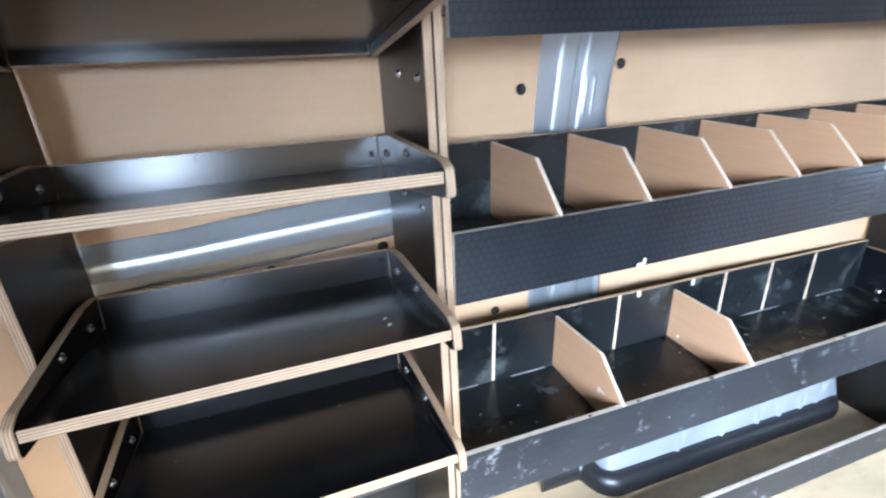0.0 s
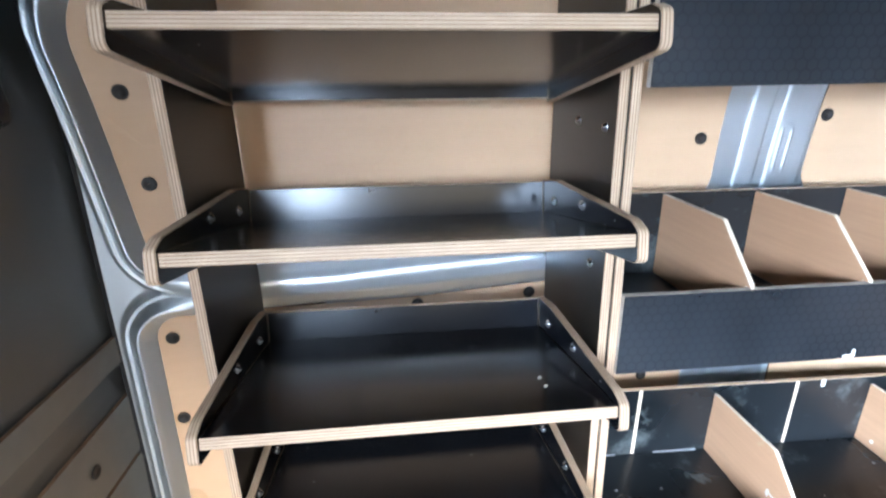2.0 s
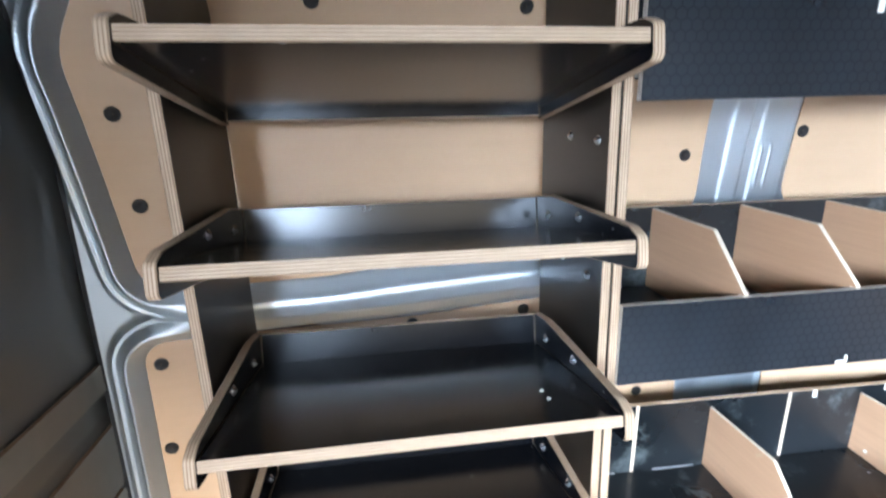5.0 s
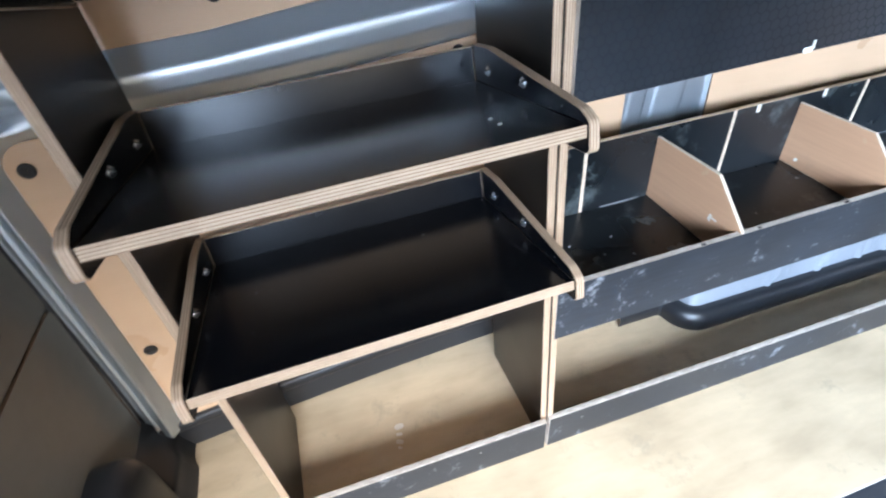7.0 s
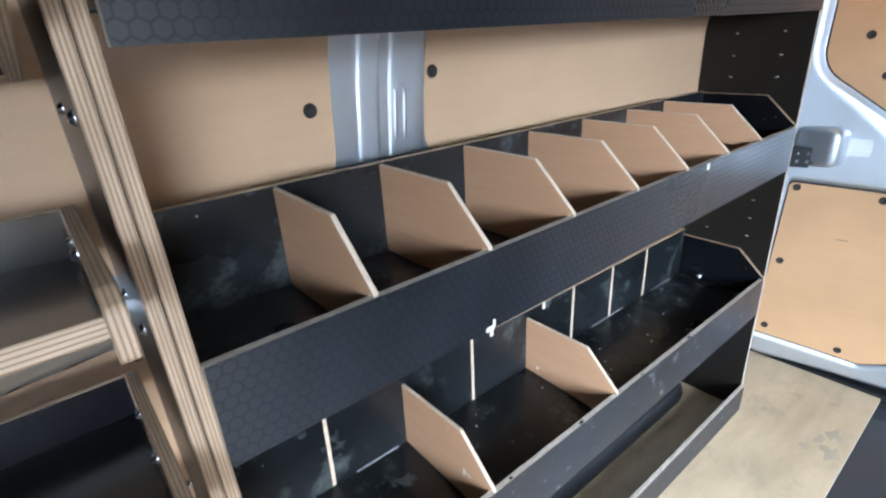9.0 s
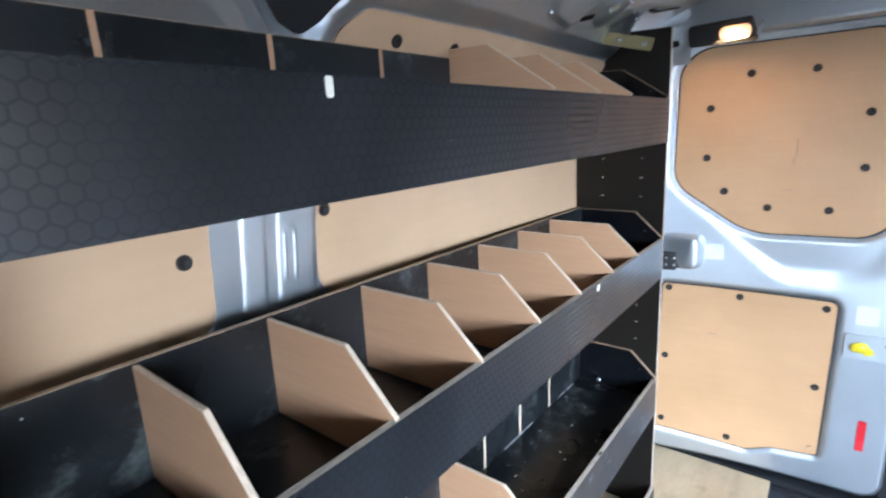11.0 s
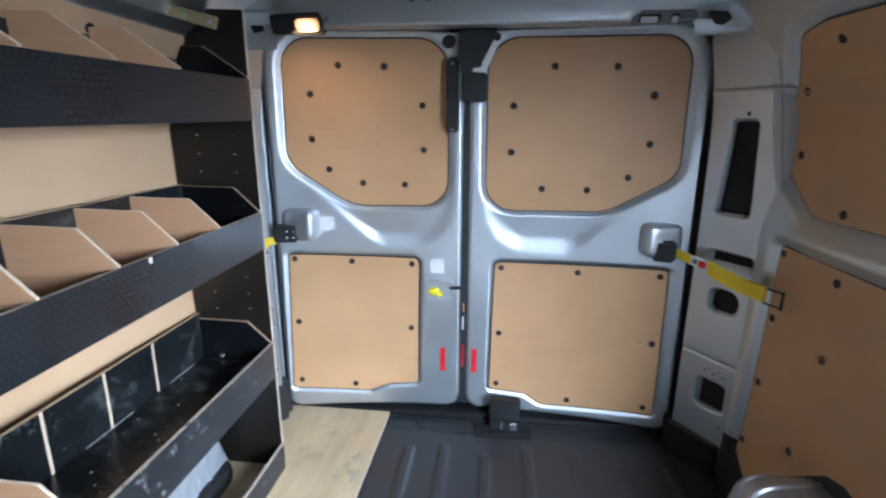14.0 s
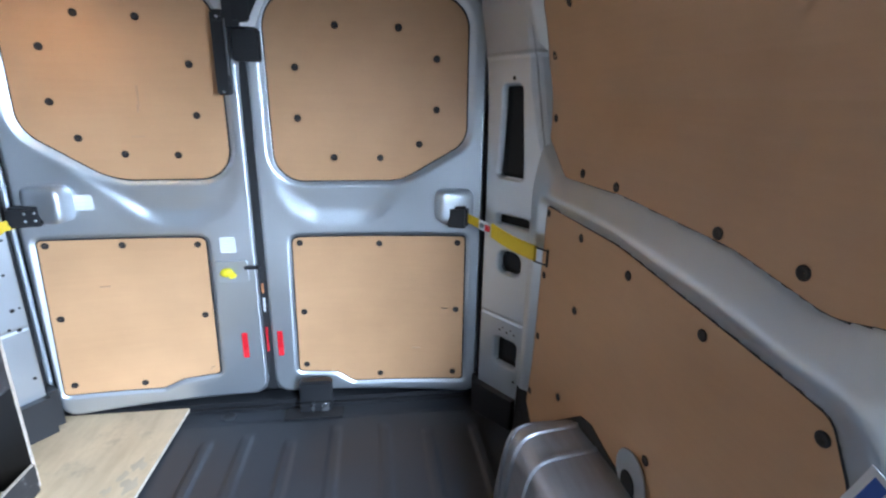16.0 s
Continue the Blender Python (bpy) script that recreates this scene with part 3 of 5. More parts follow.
DOORS = [
    dict(name="door_1", y0=0.043, y1=0.697, up=round_poly([(0.628, 1.337), (0.098, 1.34), (0.098, 0.803), (0.43, 0.803), (0.634, 0.95)], [0.09, 0.10, 0.09, 0.20, 0.10], 10),
         lo=round_poly([(0.65, 0.628), (0.197, 0.613), (0.204, 0.124), (0.322, 0.114), (0.386, 0.088), (0.667, 0.108)], [0.012, 0.02, 0.012, 0.03, 0.03, 0.012], 4),
         pocket=round_poly([(0.648, 0.938), (0.499, 0.819), (0.361, 0.682), (0.318, 0.656), (0.210, 0.650), (0.135, 0.676), (0.085, 0.752), (0.068, 0.87), (0.12, 0.93), (0.40, 0.88)], [0.01, 0.1, 0.06, 0.05, 0.06, 0.06, 0.06, 0.03, 0.03, 0.05], 8),
         crease=round_poly([(0.625, 0.930), (0.490, 0.812), (0.346, 0.704), (0.199, 0.704), (0.139, 0.746), (0.105, 0.816), (0.105, 0.90), (0.40, 0.88)], [0.01, 0.1, 0.03, 0.03, 0.04, 0.04, 0.03, 0.05], 8),
         plugs=[(0.452, 1.259), (0.304, 1.257), (0.547, 1.17), (0.182, 1.136), (0.55, 1.026), (0.179, 0.992), (0.499, 0.926), (0.387, 0.879), (0.244, 0.875),
                (0.632, 0.613), (0.435, 0.601), (0.222, 0.592), (0.634, 0.374), (0.227, 0.346), (0.637, 0.139), (0.44, 0.115)]),
    dict(name="door_2", y0=-0.703, y1=0.026, up=round_poly([(-0.032, 1.34), (-0.628, 1.335), (-0.634, 0.925), (-0.43, 0.80), (-0.035, 0.793)], [0.10, 0.09, 0.08, 0.18, 0.09], 10),
         lo=round_poly([(-0.072, 0.606), (-0.638, 0.616), (-0.642, 0.082), (-0.255, 0.066), (-0.201, 0.103), (-0.066, 0.111)], [0.02, 0.012, 0.012, 0.03, 0.03, 0.012], 4),
         pocket=round_poly([(-0.020, 0.90), (-0.036, 0.762), (-0.074, 0.690), (-0.147, 0.651), (-0.312, 0.648), (-0.360, 0.669), (-0.421, 0.741), (-0.533, 0.844), (-0.636, 0.915), (-0.40, 0.88), (-0.08, 0.93)], [0.03, 0.08, 0.05, 0.06, 0.05, 0.05, 0.1, 0.1, 0.01, 0.05, 0.03], 8),
         crease=round_poly([(-0.046, 0.88), (-0.046, 0.83), (-0.082, 0.765), (-0.158, 0.700), (-0.324, 0.701), (-0.443, 0.803), (-0.615, 0.905), (-0.40, 0.88)], [0.03, 0.04, 0.05, 0.04, 0.04, 0.1, 0.01, 0.05], 8),
         plugs=[(-0.239, 1.255), (-0.426, 1.252), (-0.116, 1.136), (-0.539, 1.167), (-0.114, 0.988), (-0.541, 1.02), (-0.22, 0.869), (-0.365, 0.869), (-0.488, 0.914),
                (-0.095, 0.588), (-0.356, 0.586), (-0.615, 0.594), (-0.094, 0.339), (-0.615, 0.352), (-0.091, 0.135), (-0.351, 0.094), (-0.61, 0.107)]),
]


def soften(F, cells):
    """Rounds a grid of values off over some cells."""
    k = np.exp(-0.5 * (np.arange(-3 * cells, 3 * cells + 1) / cells) ** 2)
    k = k / k.sum()
    n = 3 * cells
    F = np.pad(F, n, mode="edge")
    F = np.apply_along_axis(lambda r: np.convolve(r, k, "valid"), 0, F)
    return np.apply_along_axis(lambda r: np.convolve(r, k, "valid"), 1, F)


def rear_door(d):
    us = np.arange(d["y0"], d["y1"] + 0.001, 0.004)
    vs = np.arange(0.025, 1.372, 0.004)
    inner = 0.10
    outer = round_poly(rect(d["y0"], d["y1"], 0.025, 1.372), [0.06, 0.06, 0.14 if d["y1"] > 0.3 else inner, 0.14 if d["y0"] < -0.3 else inner], 10)

    def surf(U, V):
        up, lo, po, edge = sdist(d["up"], U, V), sdist(d["lo"], U, V), sdist(d["pocket"], U, V), sdist(outer, U, V)
        dep = 0.014 * ramp(-up, -0.022, -0.003)
        dep = np.maximum(dep, 0.010 * ramp(-lo, -0.014, -0.003))
        # a scoop under the upper panel, deepest at its crease
        cr = np.maximum(sdist(d["crease"], U, V), 0)
        bowl = np.where(po < 0, -po / np.maximum(-po + cr, 1e-4), 0) * (0.0015 + 0.0105 * np.clip(up / 0.10, 0, 1))
        dep = np.maximum(dep, soften(bowl, 2))
        dep = soften(dep, 1)
        hinge = np.abs(U) - max(abs(d["y0"]), abs(d["y1"]))
        dep = dep + 0.014 * ramp(hinge, -0.022, 0.0) + 0.012 * ramp(edge, -0.012, 0.0)
        return rear_place(U, V, -dep)
    root = tagged(sheet(d["name"], us, vs, surf, [SILVER], drop=lambda U, V: sdist(outer, U, V) > 0.0, snap=[(outer, 0.0)]),
                  "closed silver van rear door lined with plywood", "door", kind="structure")
    lined("upper_panel", d["up"], rear_place, -0.010, 0.006, [LINING_BROWN, LINE_EDGE], root, "brown plywood lining panel")
    lined("lower_panel", d["lo"], rear_place, -0.004, 0.006, [LINING_BROWN, LINE_EDGE], root, "pale plywood lining panel")
    for key, off in (("up", -0.0115), ("lo", -0.0055)):
        P = np.asarray(d[key])
        mid, half = (P.max(0) + P.min(0)) / 2, (P.max(0) - P.min(0)) / 2
        lined("gasket", [tuple(q) for q in mid + (P - mid) * (1 + 0.0045 / half)], rear_place, off, 0.004, [RUBBER, RUBBER], root, "thin black rubber edging", cell=0.1)
    ups = [p for p in d["plugs"] if p[1] > 0.7]
    plugs(ups, rear_place, -0.010, root, (-1, 0, 0))
    plugs([p for p in d["plugs"] if p[1] < 0.7], rear_place, -0.004, root, (-1, 0, 0))
    return root


door_1, door_2 = (rear_door(d) for d in DOORS)


# ---- floor, roof, bulkhead ----
def ridge(v, c, w):
    return ramp(-np.abs(v - c), -w, -w * 0.5)


def floor_surf(U, V):
    z = np.full(U.shape, 0.0)
    for c in (-0.66, -0.50, -0.36, -0.20, -0.06, 0.08, 0.20):
        z = z + 0.006 * ridge(V, c, 0.022) * ramp(U, -0.5, -0.45) * ramp(-U, -1.80 + 0.05 * ((c * 37) % 2), -1.74 + 0.05 * ((c * 37) % 2))
    z = z - 0.004 * ramp(U, 1.80, 1.82) + 0.012 * ramp(np.abs(V), 0.80, 0.88)
    return U, V, floor_z(U) - 0.022 + z


floor = tagged(sheet("floor", np.arange(-0.70, 2.0, 0.012), np.arange(-0.90, 0.905, 0.006), floor_surf, [MATBLACK]),
               "black painted ribbed steel van floor", "floor", kind="structure")
tilt = math.degrees(math.atan(0.0333))
plug = part("floor_plug", slab(round_poly(rect(-0.026, 0.026, -0.026, 0.026), 0.0255, 8), 0.005, 0.002), [MATBLACK, MATBLACK], floor, "round pressed floor plug", m=pose(1.850, 0.170, floor_z(1.85) - 0.025, 0, tilt, 0))
part("centre", slab(round_poly(rect(-0.017, 0.017, -0.017, 0.017), 0.0165, 8), 0.002, 0.0008), [RUBBER, RUBBER], plug, m=pose(0, 0, 0.0045))
sheet_ply = tagged(part("floor_board", slab(round_poly([(-0.505, 0.318), (1.885, 0.308), (1.885, 0.84), (1.70, 0.872), (-0.49, 0.872)], [0.05, 0.004, 0.03, 0.03, 0.05]), 0.012),
                        [FLOOR_PLY, EDGE_WORN], None, m=pose(0, 0, 0.0735 - 0.012, 0, tilt, 0)),
                   "stained pale plywood sheet lying on the van floor", "floor board", kind="structure")


def roof_surf(U, V):
    z = 1.475 - 0.02 * (np.abs(V) / 0.70) ** 4
    for c in (-0.25, 0.30, 1.05):
        z = z - 0.018 * ridge(U, c, 0.05)
    return U, V, z


tagged(sheet("ceiling", np.arange(-0.70, 1.76, 0.012), np.arange(-0.80, 0.805, 0.015), roof_surf, [SILVER]), "silver painted steel van roof with cross ribs", "ceiling", kind="structure")


def header_surf(U, V):
    # V runs from the door opening forward under the beam, then up its face to the roof
    x = np.where(V < 0.18, 1.895 - V, 1.715 - 0.10 * (V - 0.18))
    z = np.where(V < 0.18, 1.362 - 0.09 * V, 1.346 + 0.9 * (V - 0.18))
    return x - 0.10 * U * U * (V < 0.18), U, z - 0.04 * np.clip(np.abs(U) - 0.62, 0, 1)


header = tagged(sheet("rear_header", np.arange(-0.745, 0.75, 0.01), np.arange(0, 0.29, 0.01), header_surf, [SILVER]), "silver steel beam over the rear doors", "beam", kind="structure")


def bulk_place(U, V, off=0.0):
    return -0.512 - 0.035 * ramp(np.asarray(V, float), 1.05, 1.25) + off, U, np.asarray(V, float)


def bulk_surf(U, V):
    d = 0.010 * ramp(-np.abs(sdist(round_poly(rect(-0.60, 0.745, 1.06, 1.235), 0.09), U, V)), -0.014, -0.004)
    d = d + 0.03 * ramp(-V, -0.13, -0.10) - 0.004 * ramp(-np.abs(V - 0.63), -0.03, -0.02)
    return bulk_place(U, V, d)


bulk = tagged(sheet("wall_front", np.arange(-0.90, 0.905, 0.009), np.arange(-0.02, 1.50, 0.009), bulk_surf, [BULK]), "dark painted steel bulkhead with brown boards below", "bulkhead", kind="structure")
lined("board", rect(-0.84, 0.845, 0.662, 0.706), bulk_place, 0.010, 0.006, [BULK_BOARD, LINE_EDGE], bulk, "brown board strip", cell=0.4)
lined("board", round_poly([(-0.84, 0.508), (0.822, 0.494), (0.84, 0.60), (-0.84, 0.60)], 0.01), bulk_place, 0.008, 0.006, [BULK_BOARD, LINE_EDGE], bulk, "brown hardboard panel", cell=0.4)
lined("board", round_poly([(-0.84, 0.14), (0.80, 0.14), (0.818, 0.488), (-0.84, 0.503)], 0.01), bulk_place, 0.009, 0.006, [BULK_BOARD, LINE_EDGE], bulk, cell=0.4)
lined("board", round_poly([(0.806, 0.14), (0.855, 0.14), (0.86, 0.40), (0.824, 0.486)], 0.006), bulk_place, 0.008, 0.006, [BULK_BOARD, LINE_EDGE], bulk, cell=0.4)
plugs([(0.838, 0.50), (0.842, 0.36), (0.70, 0.55), (0.852, 0.62), (0.852, 0.80)], bulk_place, 0.010, bulk, (1, 0, 0))



def foot_surf(U, V):
    # U across the van, V up from the floor: a rounded black moulding
    out = np.interp(V, [0, 0.25, 0.45, 0.62, 0.78, 0.9, 1.0], [0.070, 0.060, 0.050, 0.046, 0.030, 0.014, 0.004]) + 0.010 * ridge(U, 0.72, 0.06) * ramp(-V, -0.8, -0.6)
    return -0.508 + out, U, floor_z(-0.48) - 0.03 + 0.135 * V


tagged(sheet("foot_trim", np.arange(-0.84, 0.875, 0.012), np.linspace(0, 1, 22), foot_surf, [BLACK], flip=False), "black rounded plastic moulding along the bulkhead foot", "trim", kind="structure")
bm = bmesh.new()
bmesh.ops.create_uvsphere(bm, u_segments=36, v_segments=22, radius=1.0)
for v in bm.verts:
    v.co = Vector([math.copysign(abs(c) ** 0.5, c) * h for c, h in zip(v.co, (0.045, 0.075, 0.16))])
part("housing", bm, BLACK, bulk, "black moulded housing at the foot of the bulkhead", m=pose(-0.485, 0.610, 0.15, 0, 0, 0), smooth=True)
for y, z in ((0.72, 0.205), (0.56, 0.26), (0.765, 0.10)):
    bolt(bulk, frame3((-0.455 if z < 0.2 else -0.497, y, z), (0, -1, 0), (0, 0, 1)) @ Matrix.Scale(1.3, 4), "screw")
bar = bpy.data.curves.new("grab_bar", "CURVE")
bar.dimensions, bar.bevel_depth, bar.bevel_resolution, bar.use_fill_caps = "3D", 0.009, 4, True
line = bar.splines.new("POLY")
BAR = [(0.56, 1.222), (0.615, 1.215), (0.651, 1.201), (0.668, 1.179), (0.686, 1.155), (0.701, 1.123), (0.712, 1.088), (0.717, 1.060), (0.712, 1.046), (0.700, 1.044)]
line.points.add(len(BAR) - 1)
for p, (y, z) in zip(line.points, BAR):
    p.co = (-0.505, y, z, 1)
bar.materials.append(BLACK)
grab = new("grab_bar", bar)
grab.parent = bulk
grab["label"] = "black curved grab bar"


# rear corner posts
def post_surf(sign):
    def f(U, V):
        low = np.array([(1.600, 0.838), (1.604, 0.834), (1.612, 0.828), (1.812, 0.694), (1.838, 0.716), (1.880, 0.730)])
        top = np.array([(1.594, 0.815), (1.600, 0.792), (1.618, 0.758), (1.800, 0.686), (1.826, 0.710), (1.880, 0.728)])
        s, k = np.linspace(0, 1, 6), ramp(V, 0.72, 1.12)
        x = np.interp(U, s, low[:, 0]) * (1 - k) + np.interp(U, s, top[:, 0]) * k
        y = np.interp(U, s, low[:, 1]) * (1 - k) + np.interp(U, s, top[:, 1]) * k
        crease = 0.003 * (ridge(U, 0.30, 0.03) + ridge(V, 1.17, 0.008)) - 0.003 * ridge(V, 0.375, 0.006)
        lean = 0.95 * np.clip(V - 1.0, 0, 0.3) ** 2
        return x - crease, sign * (y - lean * np.interp(U, [0, 0.2, 0.4, 1], [0.95, 0.8, 0.45, 0.2]) - crease), V
    return f


POST_HOLES = [round_poly([(0.473, 0.827), (0.566, 0.827), (0.525, 1.098), (0.434, 1.098)], 0.016), round_poly(rect(0.471, 0.549, 0.525, 0.605), 0.03), round_poly(rect(0.467, 0.545, 0.205, 0.305), 0.015), round_poly(rect(0.453, 0.563, 0.680, 0.718), 0.012)]
for sign, nm in ((1, "post_left"), (-1, "post_right")):
    us = np.linspace(0, 1, 220)
    base = post_surf(sign)

    def surf(U, V, base=base, sign=sign):
        x, y, z = base(U, V)
        if sign < 0:
            for h in POST_HOLES:
                k = 0.03 * ramp(-sdist(h, U, V), -0.002, 0.012)
                x, y = x + 0.6 * k, y + sign * 0.8 * k
        return x, y, z

    def pk(U, V, sign=sign):
        m = 2 * (U > 0.615).astype(int)
        # floors of the pressed holes are coloured black for the shade inside
        if sign < 0:
            for h in POST_HOLES:
                m = np.maximum(m, (sdist(h, U, V) < -0.006).astype(int))
        return m
    post = tagged(sheet(nm, us, np.arange(-0.02, 1.475, 0.0035), surf, [SILVER, SHADE_AND_TRIM, RUBBER], pick=pk, snap=[(h, -0.006) for h in POST_HOLES] if sign < 0 else ()), "silver steel rear corner post with openings", "post", kind="structure")
    if sign > 0:
        post_left = post
        dots = ((0.588, 0.650, 0.004), (0.575, 0.550, 0.004), (0.575, 0.440, 0.006), (0.590, 0.442, 0.003), (0.580, 0.375, 0.006), (0.560, 0.385, 0.004), (0.585, 0.210, 0.005))
    else:
        dots = ((0.478, 0.331, 0.0035), (0.503, 0.330, 0.0035), (0.528, 0.331, 0.0035), (0.490, 0.342, 0.0025), (0.518, 0.342, 0.0025), (0.47, 1.112, 0.006), (0.47, 0.165, 0.004))
    # flat black discs, coloured as the shade inside small holes
    for u, v, r in dots:
        at = [float(c) for c in base(np.array(u), np.array(v))]
        part("small_hole", slab(round_poly(rect(-r, r, -r, r), r * 0.98, 3), 0.002, 0), [SHADE_AND_TRIM, SHADE_AND_TRIM], post, m=frame3((at[0] - 0.0006, at[1] - sign * 0.0008, at[2]), (0.831, -sign * 0.556, 0), (0, 0, 1)))

# body behind the camera: front stub of the door side, sill and roof edge over the open side door
tagged(part("wall_door_front", box(0.16, 0.03, 1.5, 0.01), SILVER, None, m=pose(-0.62, -0.88, 0.72)), "silver steel post beside the open side door", "wall", kind="structure")
tagged(part("door_head", box(1.16, 0.12, 0.15, 0.02), SILVER, None, m=pose(0.02, -0.80, 1.385)), "silver steel beam over the open side door", "beam", kind="structure")
for nm, b, m in (("body_left", box(2.90, 0.02, 1.75, 0), pose(0.70, 0.945, 0.72)), ("body_right", box(1.46, 0.02, 1.75, 0), pose(1.33, -0.945, 0.72)),
                 ("body_roof", box(2.90, 1.92, 0.02, 0), pose(0.70, 0, 1.56)), ("body_nose", box(0.02, 1.92, 1.75, 0), pose(-0.74, 0, 0.72)), ("body_floor", box(2.90, 1.92, 0.02, 0), pose(0.70, 0, -0.10))):
    tagged(part(nm, b, SILVER, None, m=m), "outer steel skin of the van body", "body panel", kind="structure")
# ground is out of view, made pale to bounce daylight up to the roof
tagged(part("ground", slab(rect(-40, 40, -40, 40), 0.02, 0), [BOUNCE_GROUND, BOUNCE_GROUND], None, m=pose(0, 0, -0.60)), "unseen pale ground that bounces daylight into the van", "ground", kind="structure")


# ---- stepped shelf unit ----
PANEL_T, SLOPE = 0.0112, math.radians(9.6)


def side_panel_outline(top=1.372, y0=0.578, y1=0.800):
    return round_poly([(y0, floor_z(0) + 0.002), (y1, floor_z(0) + 0.002), (y1, 1.235), (y1 - 0.03, 1.265), (y1 - 0.06, 1.30), (y1 - 0.06, top), (y0 + 0.012, top)], [0, 0.005, 0.01, 0.02, 0.02, 0, 0], 4)


def standing(x):
    """A board on edge across the van: outline in Y and Z, thickness towards +X."""
    return frame3((x, 0, 0), (0, 1, 0), (0, 0, 1))


def leaning(x, lean):
    """A board on edge that leans sideways by lean metres a metre, about 0.85 m up."""
    return frame3((x + 0.85 * lean, 0, 0), (0, 1, 0), (-lean, 0, 1))


unit = thing("shelf_unit", "stepped black film-faced plywood shelf unit with pale sawn edges", "shelving")
part("side_panel", slab(side_panel_outline(), PANEL_T), [FILM_BROWN, EDGE], unit, m=leaning(-0.277, 0.02))
part("side_panel", slab(side_panel_outline(), PANEL_T), [FILM_BROWN, EDGE], unit, m=leaning(0.1845, 0.012))


def tray(front_z):
    """A shelf that leans back, with cheeks, a lip behind and four bolts."""
    sx = -0.016 * (front_z - 0.95)
    x0, x1, depth, t, c = -0.250 + sx, 0.158 + sx, 0.274, 0.0125, 0.0105
    top = frame3((0, 0.474, front_z), (1, 0, 0), (0, math.cos(SLOPE), -math.sin(SLOPE)))
    shelf = part("shelf", slab(rect(x0, x1, 0, depth), t), [FILM, EDGE], unit, m=top @ pose(0, 0, -t))
    lip = frame3((0, depth, t), (1, 0, 0), (0, 0, 1))
    part("lip", slab(rect(x0, x1, -t - 0.0115, 0.043), 0.009), [FILM, EDGE], shelf, m=lip @ pose(0, 0, -0.009))
    cheek = round_poly([(-0.004, -0.015), (0.012, -0.015), (depth + 0.01, -0.0155), (depth + 0.01, 0.045 + t), (depth - 0.05, 0.045 + t), (0.012, 0.012 + t), (-0.004, 0.003 + t)],
                       [0.013, 0.006, 0.004, 0.008, 0.03, 0.02, 0.008], 5)
    for x in (x0 - c - 0.0003, x1 + 0.0003):
        part("cheek", slab(cheek, c), [FILM, EDGE], shelf, m=frame3((x, 0, 0), (0, 1, 0), (0, 0, 1)))
        s = 1 if x < 0 else -1
        for y in (0.125, 0.225):
            bolt(shelf, frame3((x + (c if s > 0 else 0), y, t + 0.018), (0, s, 0), (0, 0, 1)))
    return shelf


SHELVES = (1.131, 0.951, 0.768, 0.584)
for zf in SHELVES:
    tray(zf)
for x, s in ((0.1822, -1),):
    for y, z in ((0.613, 1.034), (0.693, 1.036), (0.70, 0.64), (0.62, 0.87), (0.70, 0.872)):
        bolt(unit, frame3((x, y, z), (0, s, 0), (0, 0, 1)), "screw")
part("kick_board", slab(rect(-0.277, 0.1955, 0, 0.082), 0.010), [WORN, EDGE_WORN], unit, "scuffed black kick board",
     m=frame3((0, 0.574, floor_z(0) + 0.002), (1, 0, -0.0333), (0, 0, 1)))

# ---- long rack of bins ----
rack = thing("bin_rack", "long black film-faced rack with three rows of divided bins", "shelving")
X0, X1, YF, YB = 0.2080, 1.530, 0.575, 0.803
part("end_panel", slab(side_panel_outline(1.368, 0.5742), PANEL_T), [FILM_BROWN, EDGE], rack, m=leaning(0.1962, 0.012))
part("end_panel", slab(round_poly([(0.575, floor_z(1.53) + 0.002), (0.80, floor_z(1.53) + 0.002), (0.815, 1.20), (0.775, 1.30), (0.74, 1.362), (0.577, 1.356)], 0.004), PANEL_T), [FILM_BROWN, EDGE_WORN], rack,
     m=standing(X1 + 0.0005))


